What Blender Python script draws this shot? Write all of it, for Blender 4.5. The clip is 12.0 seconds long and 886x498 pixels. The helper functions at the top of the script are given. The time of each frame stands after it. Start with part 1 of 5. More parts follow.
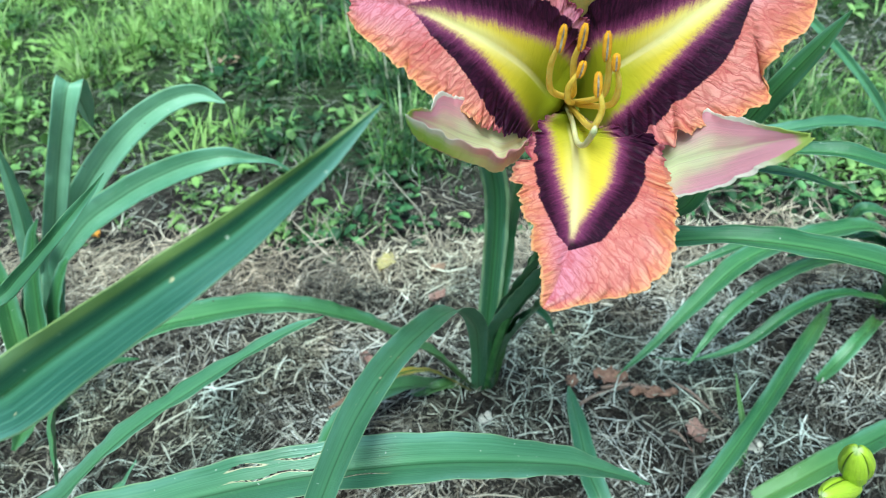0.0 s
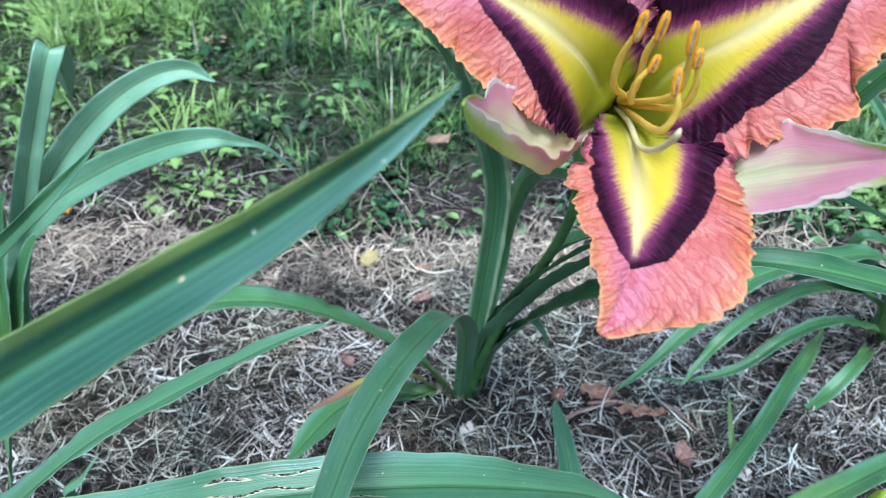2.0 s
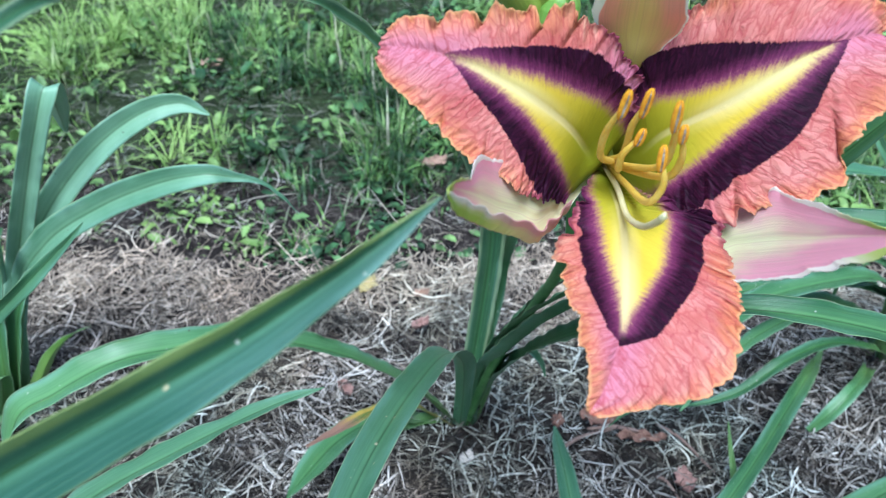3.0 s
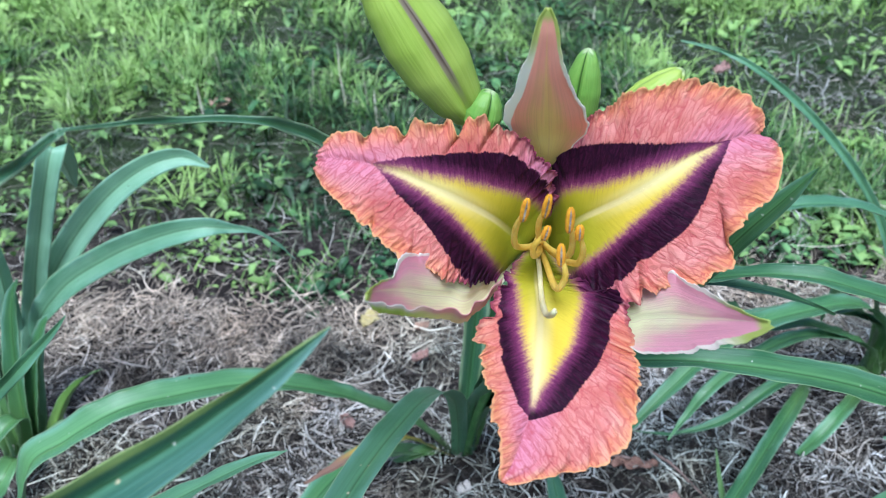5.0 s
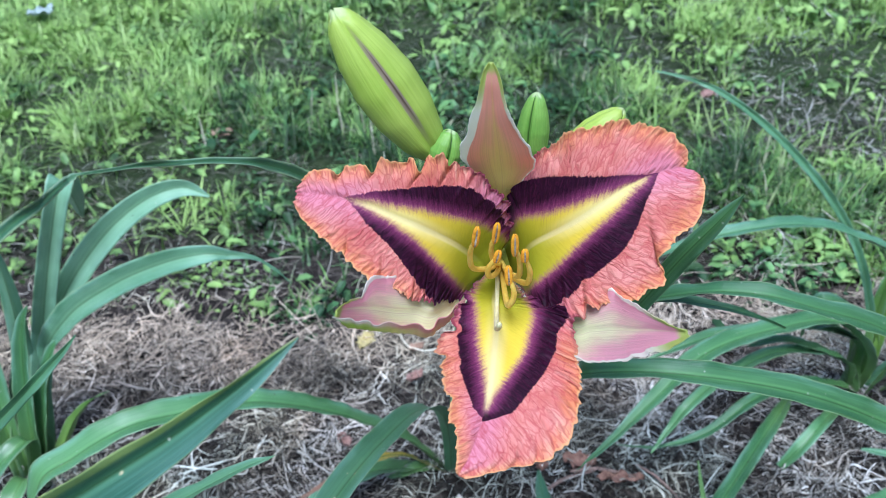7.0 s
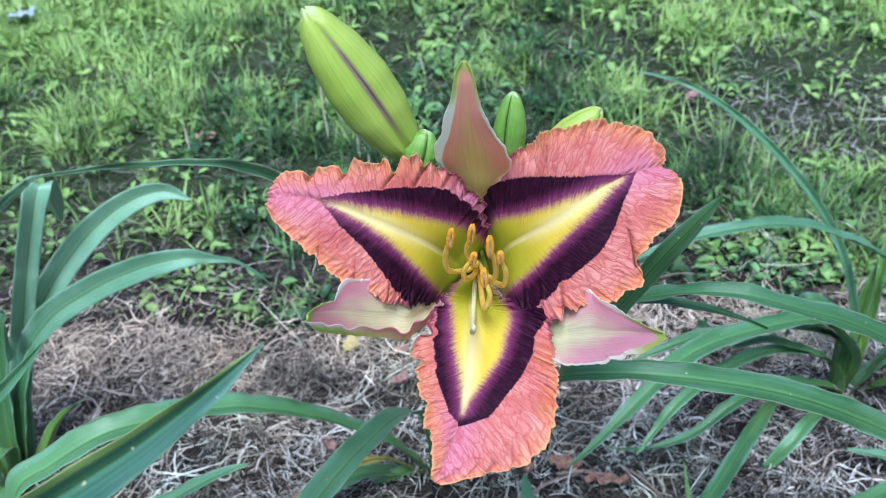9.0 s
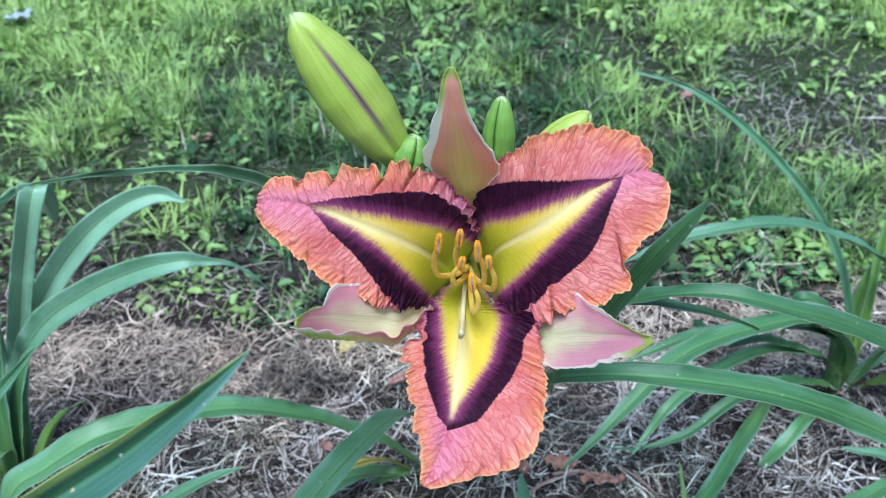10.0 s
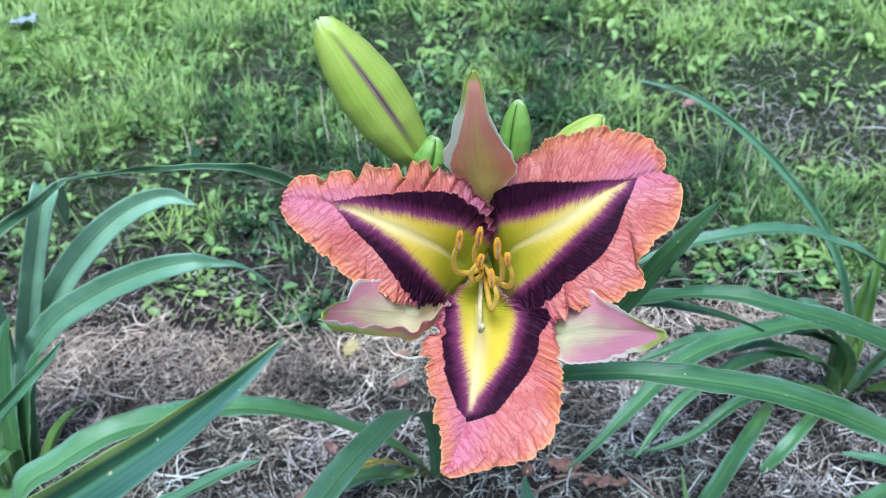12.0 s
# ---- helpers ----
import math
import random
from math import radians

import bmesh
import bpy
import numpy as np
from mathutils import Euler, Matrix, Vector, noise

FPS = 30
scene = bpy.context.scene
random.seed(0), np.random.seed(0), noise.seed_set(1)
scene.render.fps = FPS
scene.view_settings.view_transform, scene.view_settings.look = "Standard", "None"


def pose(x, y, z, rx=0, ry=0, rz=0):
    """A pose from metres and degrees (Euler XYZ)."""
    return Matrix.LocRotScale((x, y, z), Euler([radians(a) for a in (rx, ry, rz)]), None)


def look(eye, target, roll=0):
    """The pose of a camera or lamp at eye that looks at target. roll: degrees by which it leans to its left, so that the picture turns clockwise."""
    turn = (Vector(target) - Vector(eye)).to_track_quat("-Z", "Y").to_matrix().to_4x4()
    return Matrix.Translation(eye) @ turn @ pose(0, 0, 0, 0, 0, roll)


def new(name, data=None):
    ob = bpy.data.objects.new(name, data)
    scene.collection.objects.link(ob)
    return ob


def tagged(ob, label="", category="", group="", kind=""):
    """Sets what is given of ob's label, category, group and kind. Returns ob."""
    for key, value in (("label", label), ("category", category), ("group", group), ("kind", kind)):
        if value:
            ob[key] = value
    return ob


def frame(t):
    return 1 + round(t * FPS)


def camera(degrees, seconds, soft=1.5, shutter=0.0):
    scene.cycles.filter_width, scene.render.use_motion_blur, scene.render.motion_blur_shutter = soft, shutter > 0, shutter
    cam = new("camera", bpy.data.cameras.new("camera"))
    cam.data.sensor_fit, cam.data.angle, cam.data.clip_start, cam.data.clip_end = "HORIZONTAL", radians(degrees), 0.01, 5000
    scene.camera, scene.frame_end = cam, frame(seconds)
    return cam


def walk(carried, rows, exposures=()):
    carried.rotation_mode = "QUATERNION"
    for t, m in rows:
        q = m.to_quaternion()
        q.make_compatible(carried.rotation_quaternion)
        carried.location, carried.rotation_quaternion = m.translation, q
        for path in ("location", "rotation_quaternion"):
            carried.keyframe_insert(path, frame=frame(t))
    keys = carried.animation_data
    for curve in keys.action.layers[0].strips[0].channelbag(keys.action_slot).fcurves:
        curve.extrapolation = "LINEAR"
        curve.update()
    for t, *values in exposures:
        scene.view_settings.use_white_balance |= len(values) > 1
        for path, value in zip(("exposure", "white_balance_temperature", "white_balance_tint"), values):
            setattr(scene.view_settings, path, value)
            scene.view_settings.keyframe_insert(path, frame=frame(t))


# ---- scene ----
cam = camera(56.0, 12.0, soft=0.8)
cam.data.dof.use_dof, cam.data.dof.focus_distance, cam.data.dof.aperture_fstop = True, 0.400, 17.5
PATH = [
    (0.0, (0.0591, -0.3763, 0.7799), (0.0439, 0.0069, 0.4591), -4.43),
    (0.5, (0.0401, -0.3564, 0.7635), (0.0358, 0.0261, 0.4414), -1.64),
    (1.0, (0.0402, -0.3582, 0.7704), (0.0381, 0.0243, 0.4484), -0.79),
    (1.5, (0.0404, -0.3568, 0.7707), (0.0386, 0.0252, 0.4482), -0.28),
    (2.0, (0.0347, -0.3444, 0.7577), (0.0377, 0.0382, 0.4358), 0.93),
    (2.5, (0.0329, -0.3449, 0.7597), (0.0370, 0.0409, 0.4417), -0.03),
    (3.0, (0.0386, -0.3300, 0.7748), (0.0413, 0.0555, 0.4564), -0.02),
    (3.5, (0.0388, -0.3293, 0.7765), (0.0423, 0.0610, 0.4640), -0.90),
    (5.5, (0.0824, -0.3563, 0.8288), (0.0684, 0.0355, 0.5185), -3.31),
    (6.0, (0.0856, -0.3700, 0.8338), (0.0707, 0.0252, 0.5278), -3.76),
    (6.5, (0.0886, -0.3710, 0.8439), (0.0738, 0.0256, 0.5397), -3.87),
    (7.0, (0.0903, -0.3755, 0.8432), (0.0776, 0.0242, 0.5431), -3.71),
    (9.0, (0.0960, -0.3710, 0.8392), (0.0900, 0.0295, 0.5400), -3.49),
    (9.5, (0.1012, -0.3716, 0.8389), (0.0953, 0.0289, 0.5397), -3.67),
    (10.0, (0.1003, -0.3709, 0.8417), (0.0950, 0.0293, 0.5420), -3.69),
    (10.5, (0.0960, -0.3753, 0.8408), (0.0913, 0.0259, 0.5425), -3.40),
    (11.0, (0.0911, -0.3715, 0.8418), (0.0873, 0.0300, 0.5439), -3.25),
    (11.5, (0.0912, -0.3744, 0.8432), (0.0868, 0.0277, 0.5460), -3.41),
    (12.0, (0.0910, -0.3821, 0.8452), (0.0872, 0.0208, 0.5492), -3.14),
]
EXPOSURE = [(0.0, 0.91, 5280, -17), (0.5, 0.91, 5150, -8), (1.0, 0.90, 5070, 3), (3.5, 0.88, 5070, 5), (5.5, 0.80, 5080, 8), (12.0, 0.79, 5080, 9)]
walk(cam, [(t, look(eye, target, roll)) for t, eye, target, roll in PATH], EXPOSURE)

# ---- light: an open, lightly clouded sky; the plants stand in soft shade ----
SUN_ELEVATION, SUN_ROTATION = radians(64), radians(188)
world = bpy.data.worlds.new("sky")
scene.world = world
world.use_nodes = True
wn = world.node_tree.nodes
sky = wn.new("ShaderNodeTexSky")
sky.sky_type, sky.sun_disc = "NISHITA", False
sky.sun_elevation, sky.sun_rotation = SUN_ELEVATION, SUN_ROTATION
sky.air_density, sky.dust_density, sky.ozone_density = 1.0, 3.0, 1.0
wn["Background"].inputs["Strength"].default_value = 0.082
world.node_tree.links.new(sky.outputs["Color"], wn["Background"].inputs["Color"])

sun = new("sun", bpy.data.lights.new("sun", "SUN"))
sun.data.energy, sun.data.angle, sun.data.color = 2.75, radians(22), (1.0, 0.97, 0.93)
sun.matrix_world = look((0, 0, 0), (-math.sin(SUN_ROTATION) * math.cos(SUN_ELEVATION),
                                    -math.cos(SUN_ROTATION) * math.cos(SUN_ELEVATION), -math.sin(SUN_ELEVATION)))


# ---- materials ----
class Nodes:
    """A small builder of node materials."""

    def __init__(self, name):
        self.mat = bpy.data.materials.new(name)
        self.mat.use_nodes = True
        self.tree = self.mat.node_tree
        self.bsdf = self.tree.nodes["Principled BSDF"]
        self.out = self.tree.nodes["Material Output"]

    def node(self, kind):
        return self.tree.nodes.new(kind)

    def put(self, socket, value):
        if isinstance(value, bpy.types.NodeSocket):
            self.tree.links.new(value, socket)
        else:
            socket.default_value = value

    def math(self, op, a, b=0.0, c=0.0, clamp=False):
        n = self.node("ShaderNodeMath")
        n.operation, n.use_clamp = op, clamp
        for i, v in enumerate((a, b, c)):
            self.put(n.inputs[i], v)
        return n.outputs[0]

    def step(self, x, lo, hi):
        n = self.node("ShaderNodeMapRange")
        n.interpolation_type = "SMOOTHSTEP"
        for i, v in enumerate((x, lo, hi, 0.0, 1.0)):
            self.put(n.inputs[i], v)
        return n.outputs[0]

    def mix(self, fac, a, b, blend="MIX"):
        n = self.node("ShaderNodeMix")
        n.data_type, n.blend_type = "RGBA", blend
        self.put(n.inputs[0], fac)
        for i, v in ((6, a), (7, b)):
            self.put(n.inputs[i], (*v, 1) if isinstance(v, tuple) and len(v) == 3 else v)
        return n.outputs[2]

    def ramp(self, fac, *stops):
        n = self.node("ShaderNodeValToRGB")
        while len(n.color_ramp.elements) < len(stops):
            n.color_ramp.elements.new(0.5)
        for e, (at, col) in zip(n.color_ramp.elements, stops):
            e.position, e.color = at, (*col, 1)
        self.put(n.inputs[0], fac)
        return n.outputs[0]

    def noise(self, vector, scale, detail=3.0, rough=0.55, distortion=0.0):
        n = self.node("ShaderNodeTexNoise")
        self.put(n.inputs["Vector"], vector)
        n.inputs["Scale"].default_value, n.inputs["Detail"].default_value = scale, detail
        n.inputs["Roughness"].default_value, n.inputs["Distortion"].default_value = rough, distortion
        return n.outputs[0]

    def voronoi(self, vector, scale, feature="DISTANCE_TO_EDGE"):
        n = self.node("ShaderNodeTexVoronoi")
        n.feature = feature
        self.put(n.inputs["Vector"], vector)
        n.inputs["Scale"].default_value = scale
        return n.outputs[0]

    def uv(self):
        n = self.node("ShaderNodeUVMap")
        n.uv_map = "UVMap"
        return n.outputs[0]

    def stretched(self, vector, sx, sy, sz=1.0, shift=None):
        n = self.node("ShaderNodeMapping")
        self.put(n.inputs[0], vector)
        n.inputs[3].default_value = (sx, sy, sz)
        if shift is not None:
            self.put(n.inputs[1], shift)
        return n.outputs[0]

    def split(self, vector):
        n = self.node("ShaderNodeSeparateXYZ")
        self.put(n.inputs[0], vector)
        return n.outputs

    def attr(self, name):
        n = self.node("ShaderNodeAttribute")
        n.attribute_name = name
        return n.outputs["Fac"]

    def place(self):
        return self.node("ShaderNodeTexCoord").outputs["Object"]

    def random(self):
        return self.node("ShaderNodeObjectInfo").outputs["Random"]

    def island(self):
        return self.node("ShaderNodeNewGeometry").outputs["Random Per Island"]

    def bump(self, height, strength, distance):
        n = self.node("ShaderNodeBump")
        self.put(n.inputs["Height"], height)
        n.inputs["Strength"].default_value, n.inputs["Distance"].default_value = strength, distance
        self.tree.links.new(n.outputs[0], self.bsdf.inputs["Normal"])
        return n.outputs[0]

    def finish(self, colour, roughness=0.5, translucent=0.0, specular=0.4, glow=None):
        """translucent: the share of light that passes through the blade."""
        self.put(self.bsdf.inputs["Base Color"], colour)
        self.put(self.bsdf.inputs["Roughness"], roughness)
        self.put(self.bsdf.inputs["Specular IOR Level"], specular)
        if translucent:
            t = self.node("ShaderNodeBsdfTranslucent")
            self.put(t.inputs[0], glow if glow is not None else colour)
            m = self.node("ShaderNodeMixShader")
            m.inputs[0].default_value = translucent
            self.tree.links.new(self.bsdf.outputs[0], m.inputs[1])
            self.tree.links.new(t.outputs[0], m.inputs[2])
            self.tree.links.new(m.outputs[0], self.out.inputs[0])
        return self.mat


def leaf_material(name, dark, light, yellow=0.0, margin=0.0, lined=0.0, rimmed=0.0, foot=0.0):
    """A strap leaf: fine veins along the blade, a keel, a pale margin, flecks of dirt."""
    b = Nodes(name)
    uv = b.uv()
    u, v, _ = b.split(uv)
    tone = b.random()
    veins = b.noise(b.stretched(uv, 0.8, 30), 1.0, 2.0)
    fine = b.noise(b.stretched(uv, 2.0, 95), 1.0, 1.0)
    broad = b.noise(b.stretched(uv, 9.0, 1.6), 1.0, 4.0)
    f = b.math("ADD", b.math("MULTIPLY_ADD", veins, 0.5, -0.12), b.math("MULTIPLY_ADD", fine, 0.4, -0.2))
    f = b.math("ADD", f, b.math("MULTIPLY_ADD", broad, 1.0, -0.30))
    f = b.math("ADD", f, b.math("MULTIPLY_ADD", tone, 0.3, -0.1), clamp=True)
    col = b.mix(f, dark, light)
    if lined:
        line = b.noise(b.stretched(uv, 1.2, 48), 1.0, 3.0, 0.7)
        col = b.mix(b.math("MULTIPLY", b.step(line, 0.52, 0.36), lined), col, tuple(0.8 * c for c in dark))
        col = b.mix(b.math("MULTIPLY", b.step(line, 0.56, 0.70), 0.5 * lined), col, (0.30, 0.42, 0.22))
    across = b.math("ABSOLUTE", b.math("MULTIPLY_ADD", v, 2.0, -1.0))
    keel = b.step(across, 0.07, 0.012)
    col = b.mix(b.math("MULTIPLY", keel, 0.6), col, tuple(0.45 * c for c in dark))
    flank = b.math("MULTIPLY", b.step(across, 0.30, 0.14), b.step(across, 0.05, 0.12))
    col = b.mix(b.math("MULTIPLY", flank, 0.25), col, tuple(1.25 * c for c in light))
    col = b.mix(b.math("MULTIPLY", b.step(across, 0.42, 0.05), 0.30), col, (0.060, 0.150, 0.018))
    # bluish bloom on the outer blade, with the sky's sheen put into it
    bloom_sheen = b.math("MULTIPLY", b.step(across, 0.45, 0.9), b.step(broad, 0.40, 0.62))
    col = b.mix(b.math("MULTIPLY", bloom_sheen, 0.35 + lined * 0.3), col, (0.24, 0.41, 0.36))
    col = b.mix(b.math("MULTIPLY", b.step(u, 0.17, 0.04), foot), col, (0.17, 0.27, 0.035))
    rim = b.step(across, 0.93 - rimmed, 0.985 - rimmed)
    col = b.mix(b.math("MULTIPLY", rim, 0.7), col, (0.36, 0.46, 0.24))
    specks = b.noise(b.place(), 330.0, 1.0)
    col = b.mix(b.math("MULTIPLY", b.step(specks, 0.755, 0.785), 0.7), col, (0.55, 0.57, 0.47))
    dirt = b.noise(b.place(), 150.0, 1.0)
    col = b.mix(b.math("MULTIPLY", b.step(dirt, 0.775, 0.80), 0.7), col, (0.05, 0.03, 0.015))
    wear = b.noise(b.stretched(uv, 14.0, 7.0), 1.0, 4.0)
    col = b.mix(b.math("MULTIPLY", b.step(wear, 0.62, 0.76), 0.4), col, (0.20, 0.25, 0.06))
    col = b.mix(b.step(b.attr("scar"), 0.35, 0.8), col, (0.58, 0.50, 0.30))
    if margin:
        strip = b.math("MULTIPLY", b.step(b.math("ADD", v, b.math("MULTIPLY_ADD", veins, 0.16, -0.08)), 0.30, 0.14), b.step(u, 0.26, 0.10))
        col = b.mix(b.math("MULTIPLY", strip, margin), col, (0.36, 0.44, 0.10))
    if yellow:
        stripe = b.noise(b.stretched(uv, 1.5, 9.0), 1.0, 2.0)
        col = b.mix(b.step(stripe, 0.46, 0.54), col, (0.58, 0.42, 0.07))
        tip = b.step(b.math("ADD", b.math("MULTIPLY", wear, 0.06), u), 0.24, 0.29)
        col = b.mix(tip, col, (0.34, 0.19, 0.13))
    b.bump(b.math("ADD", b.math("MULTIPLY", veins, 0.9), fine), 0.4, 0.0007)
    rough = b.math("MULTIPLY_ADD", broad, 0.25, 0.22)
    return b.finish(col, rough, 0.12, 0.7, glow=b.mix(0.5, col, (0.16, 0.30, 0.03)))


LEAF = leaf_material("leaf_green", (0.028, 0.100, 0.033), (0.198, 0.415, 0.155), foot=0.4)
LEAF_PALE = leaf_material("leaf_pale_green", (0.046, 0.140, 0.062), (0.225, 0.435, 0.230))
LEAF_DARK = leaf_material("leaf_dark_green", (0.018, 0.072, 0.026), (0.128, 0.295, 0.108), foot=0.3)
LEAF_EDGED = leaf_material("leaf_yellow_margin", (0.024, 0.088, 0.054), (0.150, 0.320, 0.225), margin=0.62, lined=0.6)
LEAF_RIMMED = leaf_material("leaf_pale_rimmed", (0.022, 0.085, 0.040), (0.140, 0.300, 0.140), rimmed=0.24, lined=0.7)
LEAF_BRIGHT = leaf_material("leaf_yellow_green", (0.060, 0.165, 0.026), (0.270, 0.450, 0.100), foot=0.5)
LEAF_FOOT = leaf_material("leaf_pale_with_light_foot", (0.046, 0.140, 0.062), (0.225, 0.435, 0.230), foot=0.9)
LEAF_GREY = leaf_material("leaf_glaucous_green", (0.105, 0.260, 0.135), (0.390, 0.625, 0.400), foot=0.6)
LEAF_DRY = leaf_material("leaf_yellowed", (0.03, 0.10, 0.03), (0.12, 0.24, 0.06), yellow=0.7)


def petal_material():
    """A daylily petal: green-gold throat, cream midrib, plum eye, pleated salmon blade with red veins, orange frill."""
    b = Nodes("petal_salmon")
    u, v, _ = b.split(b.uv())
    lane, out, edge, crest = b.attr("lane"), b.attr("out"), b.attr("edge"), b.attr("crest")
    eye, throat = b.attr("eye"), b.attr("throat")
    own = b.math("MULTIPLY_ADD", b.random(), 30.0, b.math("MULTIPLY", b.step(v, 0.499, 0.501), 7.0))
    warp = b.math("SUBTRACT", b.noise(b.place(), 150.0, 3.0), 0.5)

    def fan(along, away, bend=0.0):
        """Coordinates that run with the veins, from the midrib outwards and forwards (pieces a metre)."""
        c = b.node("ShaderNodeCombineXYZ")
        b.put(c.inputs[0], b.math("MULTIPLY_ADD", warp, bend, b.math("MULTIPLY", lane, along)))
        b.put(c.inputs[1], b.math("MULTIPLY_ADD", warp, -bend, b.math("MULTIPLY", out, away)))
        b.put(c.inputs[2], own)
        return c.outputs[0]

    cloud = b.noise(b.place(), 75.0, 3.0)
    streak = b.noise(fan(900, 190, 1.3), 1.0, 4.0, 0.7)
    grain = b.noise(b.place(), 1300.0, 2.0, 0.6)
    line = lambda scale, away, bend, width, detail=1.0: b.step(
        b.math("ABSOLUTE", b.math("SUBTRACT", b.noise(fan(scale, away, bend), 1.0, detail, 0.5), 0.5)), width, 0.0)
    vein = line(230, 11, 0.8, 0.030)
    twig = line(470, 48, 1.5, 0.036)
    cell = b.voronoi(fan(310, 190, 1.1), 1.0)
    net = b.math("MULTIPLY", b.step(cell, 0.085, 0.015), b.step(cloud, 0.30, 0.46))
    # the blade
    blade = b.ramp(cloud, (0.32, (0.47, 0.120, 0.098)), (0.5, (0.57, 0.192, 0.158)), (0.68, (0.65, 0.268, 0.225)))
    pink = b.math("MULTIPLY", b.step(out, 0.015, 0.001), b.step(u, 0.66, 0.84))
    blade = b.mix(b.math("MULTIPLY", pink, 0.85), blade, (0.58, 0.205, 0.280))
    # pale pleat ridges, partly pigment; lit crests and shaded folds are coloured in
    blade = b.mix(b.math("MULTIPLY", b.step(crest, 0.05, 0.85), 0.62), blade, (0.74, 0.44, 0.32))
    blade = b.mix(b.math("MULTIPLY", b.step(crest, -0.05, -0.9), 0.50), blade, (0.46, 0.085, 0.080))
    warm = b.step(b.math("MULTIPLY_ADD", cloud, 0.010, edge), 0.0150, 0.004)
    blade = b.mix(b.math("MULTIPLY", b.math("MULTIPLY", warm, b.step(u, 0.50, 0.70)), 0.72), blade, (0.64, 0.250, 0.085))
    blade = b.mix(b.math("MULTIPLY", b.math("MAXIMUM", twig, b.math("MULTIPLY", net, 0.9)), 0.52), blade, (0.36, 0.045, 0.052))
    blade = b.mix(b.math("MULTIPLY", vein, 0.42), blade, (0.36, 0.045, 0.055))
    blade = b.mix(b.math("MULTIPLY", b.step(u, 0.58, 0.42), 0.85), blade, (0.46, 0.165, 0.255))
    lip = b.math("MULTIPLY", b.step(b.math("MULTIPLY_ADD", grain, 0.0006, edge), 0.0013, 0.0006), b.step(u, 0.52, 0.70))
    blade = b.mix(b.math("MULTIPLY", lip, 0.55), blade, (0.76, 0.43, 0.18))
    low = b.math("MULTIPLY", b.step(edge, 0.0018, 0.0006), b.step(u, 0.70, 0.48))
    blade = b.mix(b.math("MULTIPLY", low, 0.85), blade, (0.16, 0.022, 0.050))
    # the eye, feathered along the veins on its inner side
    ragged = b.math("ADD", b.math("MULTIPLY_ADD", streak, 0.50, -0.25), b.math("MULTIPLY_ADD", grain, 0.24, -0.12))
    plum = b.mix(b.step(streak, 0.36, 0.68), (0.015, 0.0018, 0.0095), (0.040, 0.0045, 0.0225))
    plum = b.mix(b.math("MULTIPLY", b.math("MAXIMUM", vein, net), 0.6), plum, (0.009, 0.001, 0.008))
    soft = b.math("MULTIPLY_ADD", ragged, 1.0, b.math("SUBTRACT", throat, 0.20))
    plum = b.mix(b.math("MULTIPLY", b.step(soft, -0.85, 0.0), 0.95), plum, (0.215, 0.038, 0.120))
    col = b.mix(b.step(b.math("MULTIPLY_ADD", ragged, 0.55, eye), -0.035, 0.035), blade, plum)
    gold = b.mix(b.step(u, 0.30, 0.62), (0.57, 0.435, 0.012), (0.70, 0.515, 0.045))
    gold = b.mix(b.math("MULTIPLY", b.step(b.math("MULTIPLY_ADD", streak, 0.008, b.attr("axis")), 0.042, 0.013), 0.9), gold, (0.26, 0.29, 0.010))
    gold = b.mix(b.math("MULTIPLY", b.step(streak, 0.52, 0.30), 0.12), gold, (0.34, 0.25, 0.009))
    gold = b.mix(b.math("MULTIPLY", b.math("MULTIPLY", b.step(out, 0.0065, 0.001), b.step(u, 0.40, 0.66)), 0.65), gold, (0.80, 0.68, 0.30))
    col = b.mix(b.math("MULTIPLY", b.step(soft, -0.40, 0.05), 0.50), col, (0.52, 0.25, 0.16))
    col = b.mix(b.step(soft, -0.28, 0.22), col, gold)
    rib = b.math("MULTIPLY", b.step(out, 0.0019, 0.0006), b.math("MULTIPLY", b.step(u, 0.24, 0.50), b.step(u, 0.84, 0.74)))
    col = b.mix(b.math("MULTIPLY", rib, 0.62), col, (0.74, 0.62, 0.30))
    # puckers between the veins
    inside = b.math("MULTIPLY", b.step(eye, -0.1, 0.05), 0.65)
    inside = b.math("MAXIMUM", inside, b.math("MULTIPLY", b.step(throat, -0.1, 0.05), 0.88))
    h = b.math("ADD", b.math("MULTIPLY", b.step(cell, 0.0, 0.5), 0.8), b.math("MULTIPLY", b.math("SUBTRACT", 1.0, vein), 0.35))
    h = b.math("MULTIPLY", h, b.math("SUBTRACT", 1.0, inside))
    b.bump(b.math("MULTIPLY_ADD", b.math("MULTIPLY", grain, b.math("SUBTRACT", 1.0, inside)), 0.35, h), 0.50, 0.0013)
    return b.finish(col, b.math("MULTIPLY_ADD", streak, 0.2, 0.5), 0.12, 0.12)


